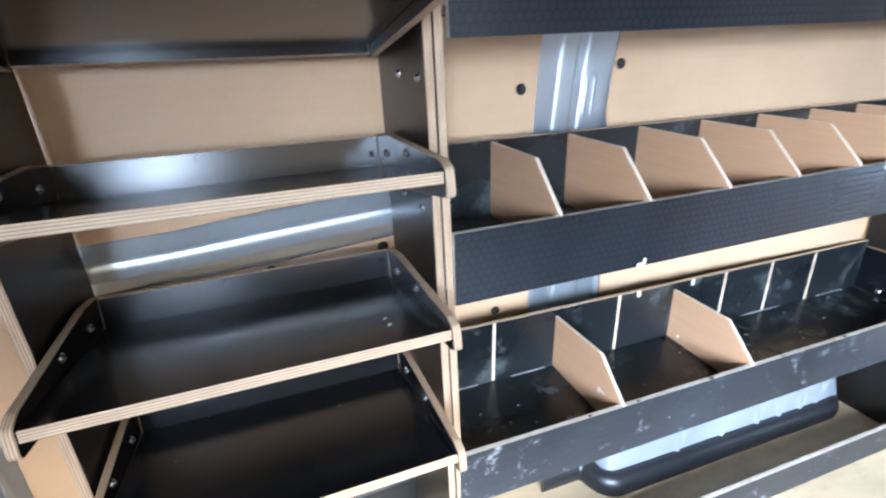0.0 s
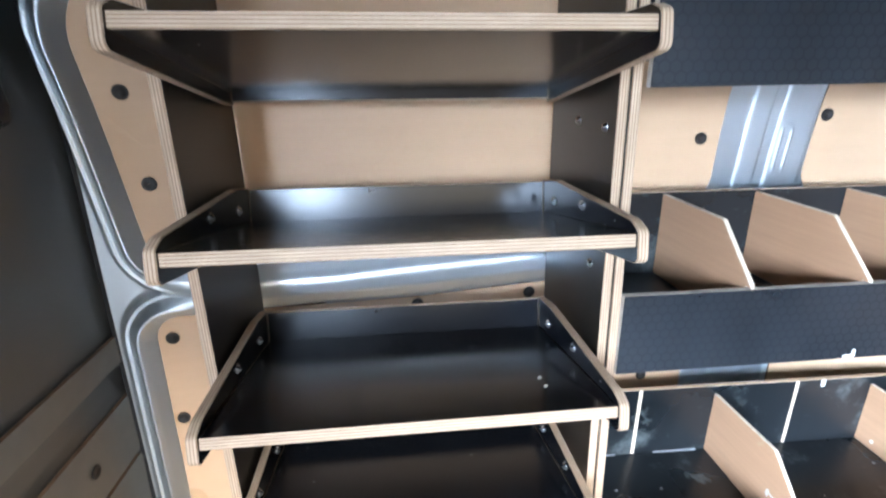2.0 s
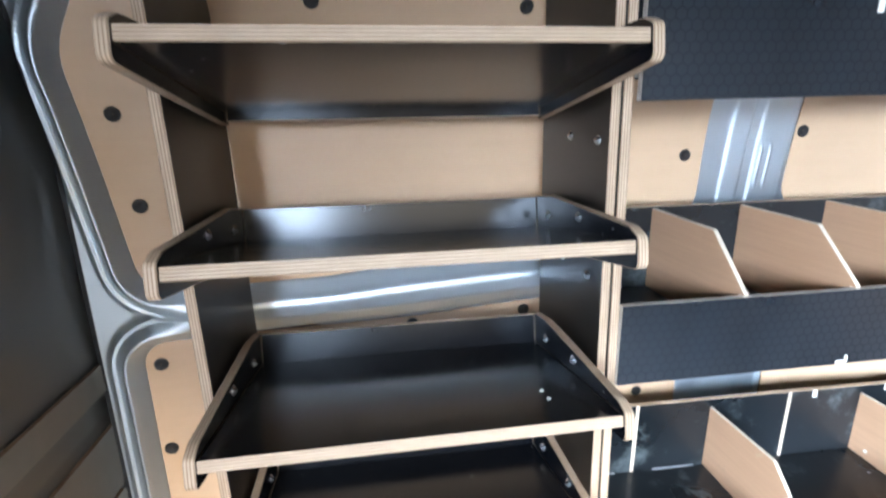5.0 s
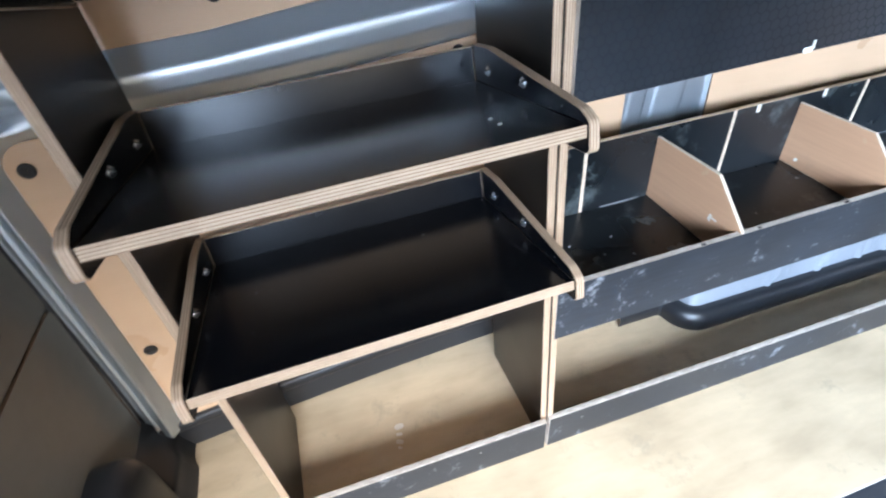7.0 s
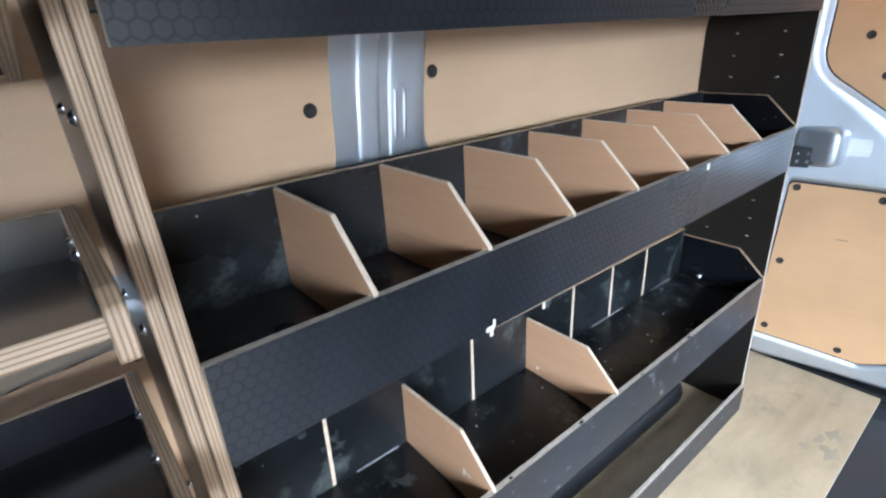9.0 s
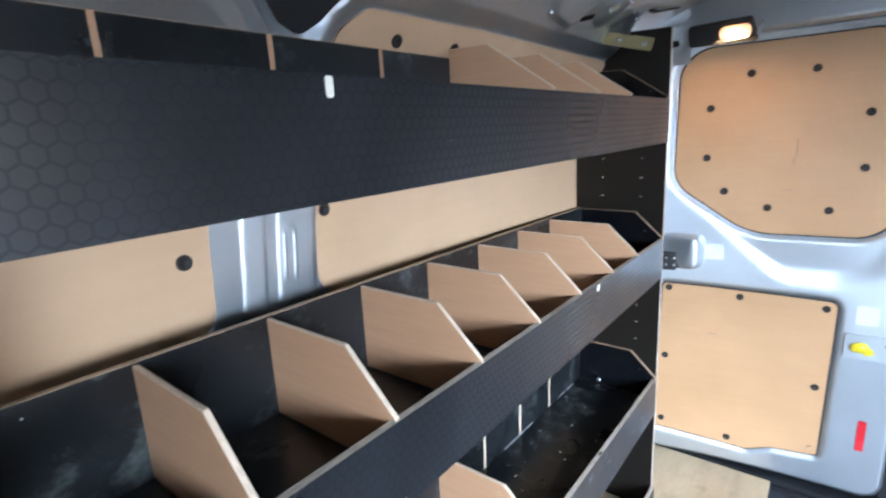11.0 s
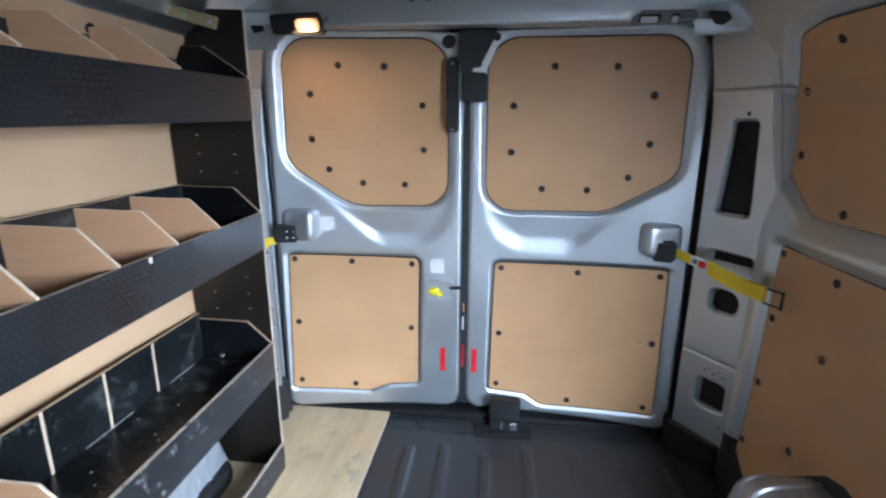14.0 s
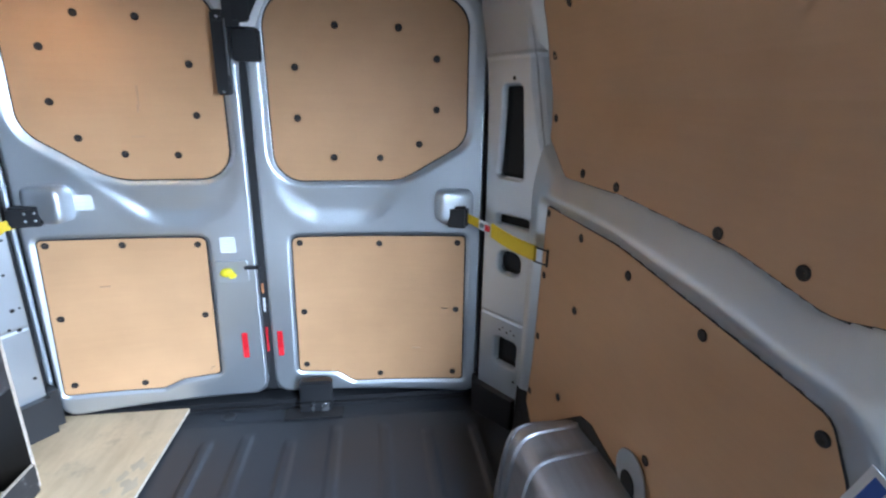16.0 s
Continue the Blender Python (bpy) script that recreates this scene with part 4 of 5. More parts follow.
def bin_row(z_left, z_right, height, dividers, grooves, film, ticks=(), peak=(0.070, 0.070), rise=(0.0, 0.0), back_y=YB, slot=None):
    row = frame3((X0, YF, z_left), (X1 - X0, 0, z_right - z_left), (0, 1, 0))
    up = lambda y, z: row @ frame3((0, y, z), (1, 0, 0), (0, 0, 1))
    ln = X1 - X0
    # faces stand with local Y up; thickness runs towards the front
    front = part("front_board", slab(rect(0, ln, -height, 0), 0.009, 0), [film, EDGE_WORN], rack, m=row @ frame3((0, 0.009, 0), (1, 0, 0), (0, 0, 1)))
    part("bin_floor", slab(rect(0, ln, 0.0095, back_y - YF - 0.0095), 0.009), [FILM_DUSTY, EDGE_WORN], rack, m=row @ pose(0, 0, -0.069) @ pose(0, 0, 0, math.degrees(rise[0] / 0.21), 0, 0))
    back = part("back_board", slab(rect(0, ln, -0.072, 0.075 + rise[1]), 0.009), [FILM_DUSTY, EDGE], rack, m=row @ frame3((0, back_y - YF, 0), (1, 0, 0), (0, 0, 1)))
    w = back_y - YF - 0.0095
    prof = round_poly([(0.0095, -0.0596), (w, -0.0596 + rise[0]), (w, peak[1] + 0.002), peak, (0.0008, 0.0045), (0.0008, 0.0012), (0.0095, 0.0012)], [0, 0, 0.001, 0.004, 0.001, 0, 0], 2)
    for x in (ln - 0.009,):
        part("bin_end", slab(prof, 0.009), [FILM, EDGE], rack, m=row @ frame3((x, 0, 0), (0, 1, 0), (0, 0, 1)))
    for x in dividers:
        lean = random.uniform(-0.6, 0.6)
        part("divider", slab(prof, 0.0062), [DIVIDER, DIV_EDGE], rack, "thin pale plywood divider", m=row @ frame3((x - X0 - 0.003, 0, 0), (0, 1, 0), (0, 0, 1)) @ pose(0, 0, 0, 0, lean, 0))
    for x in grooves:
        part("groove", slab(rect(-0.003, 0.003, -0.0595 + rise[0], 0.0745 + rise[1]), 0.0015, 0), [slot or DIV_EDGE] * 2, back, "pale slot cut for a divider", m=under(back, row @ frame3((x - X0, back_y - YF - 0.0088, 0), (1, 0, 0), (0, 0, 1))))
    for x in ticks:
        part("notch", slab(rect(-0.004, 0.004, 0.060 + rise[1], 0.0747 + rise[1]), 0.0015, 0), [CHALK, CHALK], back, m=under(back, row @ frame3((x - X0, back_y - YF - 0.0088, 0), (1, 0, 0), (0, 0, 1))))
    return front


bin_row(1.179, 1.191, 0.104, (0.897, 1.072, 1.247), (0.381, 0.556, 0.733), HEX, peak=(0.113, 0.080), rise=(0.0, -0.006), back_y=0.772, slot=DIVIDER)
bin_row(0.842, 0.841, 0.104, (0.369, 0.526, 0.686, 0.845, 1.003, 1.164, 1.324), (), HEX)
bin_row(0.467, 0.447, 0.107, (0.524, 0.842), (0.375, 0.684, 1.000, 1.158, 1.318), WORN, (0.737, 0.895), rise=(0.009, 0.013))
part("kick_board", slab(rect(0, X1 - X0, 0, 0.085), 0.010), [WORN, EDGE_WORN], rack, "scuffed black kick board",
     m=frame3((X0 - 0.006, 0.576, floor_z(X0) + 0.002), (1, 0, -0.0333), (0, 0, 1)))
# screws in the far end panel, chips on the boards
for y in (0.635, 0.736):
    for z in (1.050, 1.000, 0.951, 0.653, 0.604, 0.555):
        bolt(rack, frame3((X1, y, z), (0, -1, 0), (0, 0, 1)) @ Matrix.Diagonal((0.62, 0.34, 0.3, 1)), "screw")
bolt(rack, frame3((1.5205, 0.734, 0.405), (0, -1, 0), (0, 0, 1)) @ Matrix.Scale(1.2, 4), "screw")
for x, z, w, h, y in ((0.477, 1.1712, 0.008, 0.017, 0.5742), (1.077, 0.835, 0.009, 0.012, 0.5742), (0.520, 0.741, 0.014, 0.006, 0.5742), (0.527, 0.746, 0.004, 0.010, 0.5742)):
    part("chip", slab(round_poly(rect(-w / 2, w / 2, -h / 2, h / 2), min(w, h) * 0.3, 3), 0.0012, 0), [CHALK, CHALK], rack, "pale chipped patch", m=frame3((x, y, z), (1, 0, 0), (0, 0, 1)))


# ---- wheel arches ----
def arch(sign, x0, x1, y0, y1, z1, label, metal, name):
    def surf(U, V):
        # U along the van, V across from the wall to the foot
        a = np.clip((U - x0) / (x1 - x0), 0, 1)
        h = z1 * np.clip(1 - np.abs(2 * a - 1) ** 9.0, 0, 1) ** (0.42 if sign < 0 else 0.55)
        t = np.clip((y1 - V) / (y1 - y0), 0, 1)
        prof = (1 - (0.03 if sign < 0 else 0.10) * t) * np.clip(1 - t ** (11 if sign < 0 else 7), 0, 1) ** 0.5
        z = h * prof
        bead = sum(k * ridge(U - 0.12 * (V - y0), c, 0.010) for c, k in ((x1 - 0.050, 1.0), (x1 - 0.105, 1.0), (x1 - 0.20, 0.7))) if sign < 0 else 0 * U
        z = z + 0.006 * bead * (z > 0.03)
        for c in (1.12, 1.20, 1.36, 1.40) if sign > 0 else ():
            z = z - 0.006 * ridge(U, c, 0.012) * (z > 0.05)
        y = V - 0.007 * bead
        for c in (0.80, 0.95, 1.08, 1.165, 1.25, 1.32) if sign > 0 else ():
            y = y - 0.006 * ridge(U - 0.9 * z, c, 0.011) * (z > 0.01)
        return U, sign * y, floor_z(U) - 0.02 + z
    return tagged(sheet(name, np.linspace(x0, x1, 260), np.linspace(y0, y1, 90), surf, [metal], flip=sign > 0), label, "wheel arch", kind="structure")


arch(-1, 0.95, 1.374, 0.648, 0.87, 0.280, "bare grey steel wheel arch rising from the floor", BARE, "wheel_arch_right")
arch(1, 0.645, 1.50, 0.728, 0.88, 0.29, "galvanised steel wheel arch under the bins", GALV, "wheel_arch_left")
hatch = thing("wall_opening", "oval opening in the lining, its inner shade painted as a dark plate", "opening", (1.06, -0.845, 0.31))
part("rim", slab(round_poly(rect(-0.055, 0.055, -0.075, 0.075), 0.052, 8), 0.004), [SILVER, SILVER], hatch, m=frame3((0, 0.0, 0), (-1, 0, 0.3), (0.3, 0, 1)))
# the hollow is a flat plate, its shade put into the black colour
part("hollow", slab(round_poly(rect(-0.026, 0.026, -0.048, 0.048), 0.024, 8), 0.004), [SHADE_AND_TRIM, SHADE_AND_TRIM], hatch, m=frame3((0.004, 0.002, -0.020), (-1, 0, 0.2), (0.2, 0, 1)))
for sgn in (1, -1):
    tagged(part("corner_trim", box(0.24, 0.16, 0.26 if sgn > 0 else 0.22, 0.035, 4), BLACK, None, m=pose(1.775, sgn * 0.785, 0.045 if sgn > 0 else 0.03, 0, 0, -36 * sgn)), "black moulded trim at the foot of the corner post", "trim", kind="structure")


def gusset_surf(sign):
    def f(U, V):
        # a hollow fillet from the beam's face round to the side rail, with a swage along its foot
        x = (1 - U) ** 2 * 1.712 + 2 * U * (1 - U) * 1.690 + U ** 2 * 1.50
        y = (1 - U) ** 2 * 0.57 + 2 * U * (1 - U) * 0.775 + U ** 2 * 0.800
        lift = np.clip((V - 1.325) / 0.17, 0, 1)
        inward = 0.022 * ramp(V, 1.318, 1.345) - 0.006 * ridge(V, 1.395, 0.012) + 0.05 * lift ** 2 - 0.020
        k = np.interp(U, [0, 0.15, 0.5, 1], [0.25, 0.6, 1.0, 1.0])
        return x - 0.72 * inward * k, sign * (y - 0.70 * inward * k), V - 0.012 * U
    return f


for sgn, foot in ((-1, 1.312), (1, 1.285)):
    tagged(sheet("corner_gusset", np.linspace(0, 1, 60), np.arange(foot, 1.50, 0.004), gusset_surf(sgn), [SILVER], flip=sgn > 0), "silver steel corner between the roof beam and the post", "frame", kind="structure")
lined("arch_backing", round_poly([(1.475, 0.06), (1.465, 0.16), (1.415, 0.210), (1.285, 0.318), (1.235, 0.330), (1.160, 0.312), (1.09, 0.30), (0.98, 0.20), (0.96, 0.06)], 0.02, 3), RIGHT, 0.007, 0.003, [RUBBER, RUBBER], wall_right, "black sealing flange behind the wheel arch", cell=0.1)
# black lip round the left arch and the sill along the wall foot
bm = bmesh.new()
loops = []
path = [Vector(p) for p in round_poly([(0.50, 0.800), (0.628, 0.800), (0.645, 0.722), (1.475, 0.722), (1.475, 0.90)], [0, 0.035, 0.045, 0.05, 0], 12)]
for i, p in enumerate(path):
    a, b = path[max(i - 1, 0)], path[min(i + 1, len(path) - 1)]
    dx, dy = (b - a).normalized()
    nx, ny = dy, -dx
    if i == 0 or i == len(path) - 1:
        nx, ny = (0, -1) if i == 0 else (1, 0)
    loops.append([bm.verts.new((p.x + nx * o, p.y + ny * o, floor_z(p.x) + z)) for o, z in ((0.022, 0.0), (0.026, 0.02), (0.022, 0.038), (0.010, 0.050), (-0.006, 0.052), (-0.016, 0.044), (-0.020, 0.02))])
for p, q in zip(loops, loops[1:]):
    for i in range(len(p) - 1):
        bm.faces.new((p[i], q[i], q[i + 1], p[i + 1]))
bmesh.ops.recalc_face_normals(bm, faces=bm.faces)
tagged(part("arch_lip", bm, BLACK, None, smooth=True), "black rounded lip round the wheel arch", "trim", kind="structure")


def sill_surf(U, V):
    steps = [0, 0.3, 0.55, 0.62, 0.72, 0.85, 1]
    off = np.interp(V, steps, [0.010, 0.010, 0.011, 0.018, 0.020, 0.018, 0.004])
    h = np.interp(V, steps, [-0.01, 0.028, 0.055, 0.060, 0.072, 0.082, 0.086])
    x, y, _ = LEFT(U, np.full(U.shape, 0.3), off)
    return x, y, floor_z(U) + h


tagged(sheet("sill_trim", np.arange(-0.50, 0.60, 0.02), np.linspace(0, 1, 24), sill_surf, [BLACK], flip=True), "black pressed sill along the wall foot", "trim", kind="structure")

# ---- rear fittings ----
def on_door(y, z, off):
    x, _, _ = rear_place(np.array([y]), np.array([z]), off)
    sl = 0.32 * y
    return frame3((float(x[0]), y, z), (sl, -1, 0), (0, 0, 1))


def plate(name, y, z, w, h, t, material, parent, label="", off=0.0, r=0.004):
    return part(name, slab(round_poly(rect(-w / 2, w / 2, -h / 2, h / 2), r, 3), t, 0.0008), [material, material], parent, label, m=on_door(y, z, off) if parent.parent is None else under(parent, on_door(y, z, off)))


for d, y in ((door_1, 0.110), (door_2, -0.007)):
    plate("reflector", y, 0.224, 0.020, 0.096, 0.002, RED, d, "red reflective strip")
tag_1 = plate("sticker", 0.516, 0.740, 0.058, 0.046, 0.001, WHITE, door_1, "white printed sticker")
tag_2 = plate("sticker", 0.131, 0.587, 0.048, 0.052, 0.001, WHITE, door_1, "white printed sticker")
for i in range(4):
    plate("print_bar", 0.131, 0.603 - 0.011 * i, 0.036, 0.004, 0.0014, GREYTXT, tag_2, r=0.0005)
for i in range(3):
    plate("print_bar", 0.516, 0.752 - 0.012 * i, 0.044, 0.004, 0.0014, GREYTXT, tag_1, r=0.0005)
pull = plate("pull_plate", 0.125, 0.497, 0.100, 0.074, 0.009, SILVER, door_1, "raised silver latch plate", r=0.008)
bm = bmesh.new()
bmesh.ops.create_uvsphere(bm, u_segments=16, v_segments=8, radius=0.5)
bmesh.ops.scale(bm, vec=(0.042, 0.030, 0.022), verts=bm.verts)
part("release_knob", bm, YPLAST, pull, "yellow plastic inner release", m=under(pull, on_door(0.140, 0.497, 0.014) @ pose(0, 0, 0, 0, 0, 15)), smooth=True)
part("release_tail", box(0.026, 0.020, 0.014, 0.005), YPLAST, pull, m=under(pull, on_door(0.122, 0.488, 0.017)))
part("lock_pin", box(0.05, 0.012, 0.012, 0.003), BLACK, door_1, m=on_door(0.062, 0.51, 0.008))
# black seals: between the doors and round the opening
part("centre_seal", box(0.030, 0.05, 1.33, 0.008), RUBBER, door_2, m=pose(1.945, 0.034, 0.70))
part("edge_reflector", box(0.006, 0.007, 0.090, 0.001), RED, door_2, "red reflective strip on the door edge", m=pose(1.928, 0.037, 0.238))
part("edge_label", box(0.006, 0.006, 0.034, 0.001), ORANGE, door_2, "worn orange and white label", m=pose(1.928, 0.037, 0.43))
part("edge_label", box(0.006, 0.006, 0.050, 0.001), WHITE, door_2, m=pose(1.928, 0.037, 0.37))
for x, y, w, d in ((1.893, 0.7065, 0.012, 0.03), (1.866, -0.716, 0.038, 0.03)):
    tagged(part("door_seal", box(d, w, 1.35, 0.005, 3), RUBBER, None, m=pose(x, y, 0.70)), "black rubber door seal", "seal", kind="structure")
tagged(part("door_jamb", box(0.03, 0.020, 1.35, 0.008, 3), SILVER, None, m=pose(1.893, 0.7235, 0.70)), "silver steel door jamb", "frame", kind="structure")
tagged(part("door_seal", box(0.03, 1.37, 0.018, 0.006), RUBBER, None, m=pose(1.905, 0, 1.372)), "black rubber door seal", "seal", kind="structure")
# silver corners of the door frame, hollowed round the doors
for sgn in (1, -1):
    arc = [(sgn * (0.575 + 0.150 * math.sin(k)), 1.235 + 0.150 * math.cos(k)) for k in (math.pi / 2 * q / 10 for q in range(11))]
    ring = [(sgn * 0.575, 1.41), *arc, (sgn * 0.78, 1.235), (sgn * 0.78, 1.41)]
    tagged(part("frame_corner", slab([(-y, z) for y, z in (ring if sgn < 0 else ring[::-1])], 0.012, 0.002), [SILVER, SILVER], None, m=frame3((1.872, 0, 0), (0, -1, 0), (0, 0, 1))), "silver steel corner of the rear door frame", "frame", kind="structure")
tagged(part("rear_sill", box(0.10, 1.42, 0.05, 0.015), BLACK, None, m=pose(1.93, 0, -0.012)), "black plastic rear door sill", "sill", kind="structure")
# added backing, coloured dark to put shade into the door gaps
tagged(part("rear_closing", box(0.02, 1.9, 1.7, 0.0), SHADE_AND_TRIM, None, m=pose(2.02, 0, 0.7)), "dark backing added behind the doors so their gaps read shaded", "wall", kind="structure")
# lock striker on the sill and the black lock rod cover over the seam
latch = thing("door_latch", "black plastic door striker cover on the rear sill", "latch", (1.850, -0.125, floor_z(1.87) - 0.018))
part("cover", box(0.040, 0.112, 0.105, 0.007), BLACK, latch, m=pose(0.022, 0, 0.057))
part("guard", box(0.020, 0.108, 0.034, 0.004), BLACK, latch, m=pose(-0.006, 0, 0.018))
# flat black plate, its colour gives the shade of the well
part("well", box(0.060, 0.20, 0.006, 0.002), SHADE_AND_TRIM, latch, m=pose(-0.022, 0.005, 0.003))
part("striker", box(0.014, 0.026, 0.030, 0.003), STEEL, latch, "bare steel striker", m=pose(-0.014, -0.032, 0.022))
part("hook", box(0.014, 0.009, 0.034, 0.002), STEEL, latch, m=pose(-0.014, 0.010, 0.026))
lock = thing("lock_cover", "black plastic lock cover at the door seam", "lock", (1.9, 0.03, 1.25))
part("upper_box", slab(round_poly([(-0.032, 1.366), (0.090, 1.366), (0.074, 1.318), (0.046, 1.240), (0.006, 1.232), (-0.028, 1.232), (-0.030, 1.30)], 0.006, 3), 0.03), [BLACK, BLACK], lock, m=frame3((-0.01, 0, -1.25), (0, -1, 0), (0, 0, 1)))
part("inner_ridge", box(0.006, 0.046, 0.060, 0.002), RUBBER, lock, m=pose(-0.042, -0.020, 0.030))
# white patches paint the brightly lit silver metal round the lock
part("lit_corner_patch", slab(round_poly([(-0.128, 1.352), (-0.034, 1.354), (-0.034, 1.284), (-0.060, 1.284), (-0.084, 1.322)], 0.004, 3), 0.004), [WHITE, WHITE], lock, "white patch for lit silver door metal beside the lock", m=frame3((0.008, 0, -1.25), (0, -1, 0), (0, 0, 1)))
part("lit_edge_patch", slab(round_poly([(0.120, 1.344), (0.108, 1.330), (0.090, 1.312), (0.056, 1.236), (0.014, 1.236), (0.016, 1.245), (0.036, 1.247), (0.074, 1.320), (0.092, 1.340)], 0.002, 2), 0.006), [WHITE, WHITE], lock, "white patch for the lit steel edge of the lock plate", m=frame3((-0.036, 0, -1.25), (0, -1, 0), (0, 0, 1)))
part("joint_strip", box(0.004, 0.0035, 0.150, 0.001), GREY_MARK_SHADE, lock, m=pose(-0.040, 0.026, -0.070))
part("rod_cover", box(0.03, 0.040, 0.226, 0.005), BLACK, lock, m=pose(-0.005, 0.050, -0.085))
part("rod_cap", box(0.034, 0.038, 0.036, 0.006), BLACK, lock, m=pose(-0.007, 0.050, 0.012))
part("cross_box", box(0.034, 0.078, 0.088, 0.005), BLACK, lock, m=pose(-0.006, -0.020, -0.060))
for z in (0.012, -0.188):
    bolt(lock, frame3((-0.0235, 0.049, z), (0, -1, 0), (0, 0, 1)) @ Matrix.Scale(0.8, 4), "screw")
bm = bmesh.new()
bmesh.ops.create_cone(bm, cap_ends=True, segments=24, radius1=0.021, radius2=0.017, depth=0.02)
bmesh.ops.bevel(bm, geom=bm.edges[:], offset=0.002, segments=1, affect="EDGES")
part("buffer", bm, RUBBER, lock, "round black rubber buffer", m=pose(-0.004, 0.064, 0.078, 0, -90, 0))
bm = bmesh.new()
bmesh.ops.create_cone(bm, cap_ends=True, segments=20, radius1=0.013, radius2=0.011, depth=0.018)
bmesh.ops.bevel(bm, geom=bm.edges[:], offset=0.002, segments=1, affect="EDGES")
part("buffer", bm, RUBBER, lock, m=pose(-0.042, -0.087, 0.084, 0, -90, 0))


def ribbon(points, half, thick, sag=0.0):
    """A band of webbing along points, standing on edge."""
    bm = bmesh.new()
    n, loops = len(points), []
    for i, p in enumerate(points):
        d = (points[min(i + 1, n - 1)] - points[max(i - 1, 0)]).normalized()
        side = d.cross(Vector((0, 0, 1))).normalized() * thick * 0.5
        drop = Vector((0, 0, -sag * math.sin(math.pi * i / (n - 1))))
        ring = ((-1, 0.55), (-0.86, 1), (0.86, 1), (1, 0.55), (1, -0.55), (0.86, -1), (-0.86, -1), (-1, -0.55))
        loops.append([bm.verts.new(p + drop + Vector((0, 0, o * half)) + side * k) for o, k in ring])
    for p, q in zip(loops, loops[1:]):
        for k in range(8):
            bm.faces.new((p[k], p[(k + 1) % 8], q[(k + 1) % 8], q[k]))
    bm.faces.new(loops[0]), bm.faces.new(loops[-1][::-1])
    bmesh.ops.recalc_face_normals(bm, faces=bm.faces)
    return bm


def strap(name, anchor, mid, end, label, tag=True):
    """A door check strap: a narrow band, a printed tag and a padded loop."""
    st = thing(name, label, "check strap", anchor)
    M, E = Vector(mid) - Vector(anchor), Vector(end) - Vector(anchor)
    cut_at = 0.55 if tag else 1.0
    part("webbing", ribbon([M * (cut_at * k / 4) for k in range(5)], 0.0145, 0.004), YELLOW, st)
    if tag:
        part("tag", ribbon([M * (cut_at + (1.02 - cut_at) * k / 4) for k in range(5)], 0.0150, 0.004), WHITE, st, "white printed tag on the strap")
    part("padded_loop", ribbon([M.lerp(E, k / 8) for k in range(9)], 0.0215 if tag else 0.017, 0.010, 0.006), YELLOW, st, "thick folded yellow webbing")
    return st


s1 = strap("check_strap", (1.835, -0.632, 0.690), (1.70, -0.690, 0.680), (1.545, -0.775, 0.655), "yellow webbing check strap holding the rear door")
part("holder", box(0.05, 0.070, 0.070, 0.008), BLACK, s1, "black plastic strap holder", m=pose(0.002, 0.024, 0.002, 0, 0, -20))
part("mark", box(0.026, 0.002, 0.020, 0.0005), RED, s1, "red printed mark", m=pose(-0.117, -0.0470, -0.0085, 0, 0, 23))
part("mark", box(0.018, 0.002, 0.014, 0.0005), GREY_MARK_SHADE, s1, m=pose(-0.091, -0.0358, -0.0060, 0, 0, 23))
for o in (0.02, -0.02):
    part("ring_bar", box(0.05, 0.005, 0.005, 0.002), BLACK, s1, m=pose(-0.305, -0.152, -0.038 + o, 0, 0, 28))
part("ring_end", box(0.006, 0.006, 0.052, 0.002), BLACK, s1, m=pose(-0.328, -0.164, -0.038))
s2 = strap("check_strap", (1.835, 0.640, 0.702), (1.80, 0.69, 0.688), (1.775, 0.745, 0.668), "yellow webbing check strap holding the rear door", False)
part("holder", box(0.05, 0.085, 0.058, 0.008), BLACK, s2, "black plastic strap holder", m=pose(-0.002, 0.004, 0.009, 0, 0, 15))
for y in (-0.03, -0.008):
    for z in (0.022, 0.0):
        bolt(s2, frame3((-0.031 - 0.27 * (y - 0.004), y, z), (0, -1, 0), (0, 0, 1)) @ Matrix.Scale(0.7, 4), "screw")
for d, y, s in ((door_1, 0.598, 1), (door_2, -0.600, -1)):
    bm = bmesh.new()
    bmesh.ops.create_uvsphere(bm, u_segments=40, v_segments=24, radius=1.0)
    for v in bm.verts:
        v.co = Vector([math.copysign(abs(c) ** 0.45, c) * h for c, h in zip(v.co, (0.040, 0.060, 0.056))])
    part("strap_boss", bm, SILVER, d, "pressed silver boss", m=pose(float(door_x(y)), y, 0.740 if s > 0 else 0.722, 0, 0, -10 * s), smooth=True)

# ---- lamp ----
lamp = thing("interior_lamp", "lit rectangular courtesy lamp in the roof corner", "lamp", (1.69, 0.50, 1.35))
part("housing", slab(round_poly([(-0.072, -0.030), (0.086, -0.026), (0.086, 0.026), (-0.056, 0.030)], 0.008, 3), 0.012), [BLACK, BLACK], lamp, "dark recessed lamp housing", m=frame3((-0.002, -0.010, -0.004), (0, 1, 0), (-0.42, 0, 0.90)))
part("lens", slab(round_poly(rect(-0.034, 0.034, -0.017, 0.017), 0.013, 5), 0.010, 0.003), [GLOW, GLOW], lamp, "glowing warm lens", m=frame3((-0.005, -0.031, -0.006), (0, 1, 0), (-0.42, 0, 0.90)) @ pose(0, 0, -0.006))
part("clip", box(0.006, 0.010, 0.040, 0.002), STEEL, lamp, "bright metal clip", m=pose(-0.004, -0.083, -0.002, 0, 25, 0))
bulb = new("lamp_light", bpy.data.lights.new("lamp_light", "AREA"))
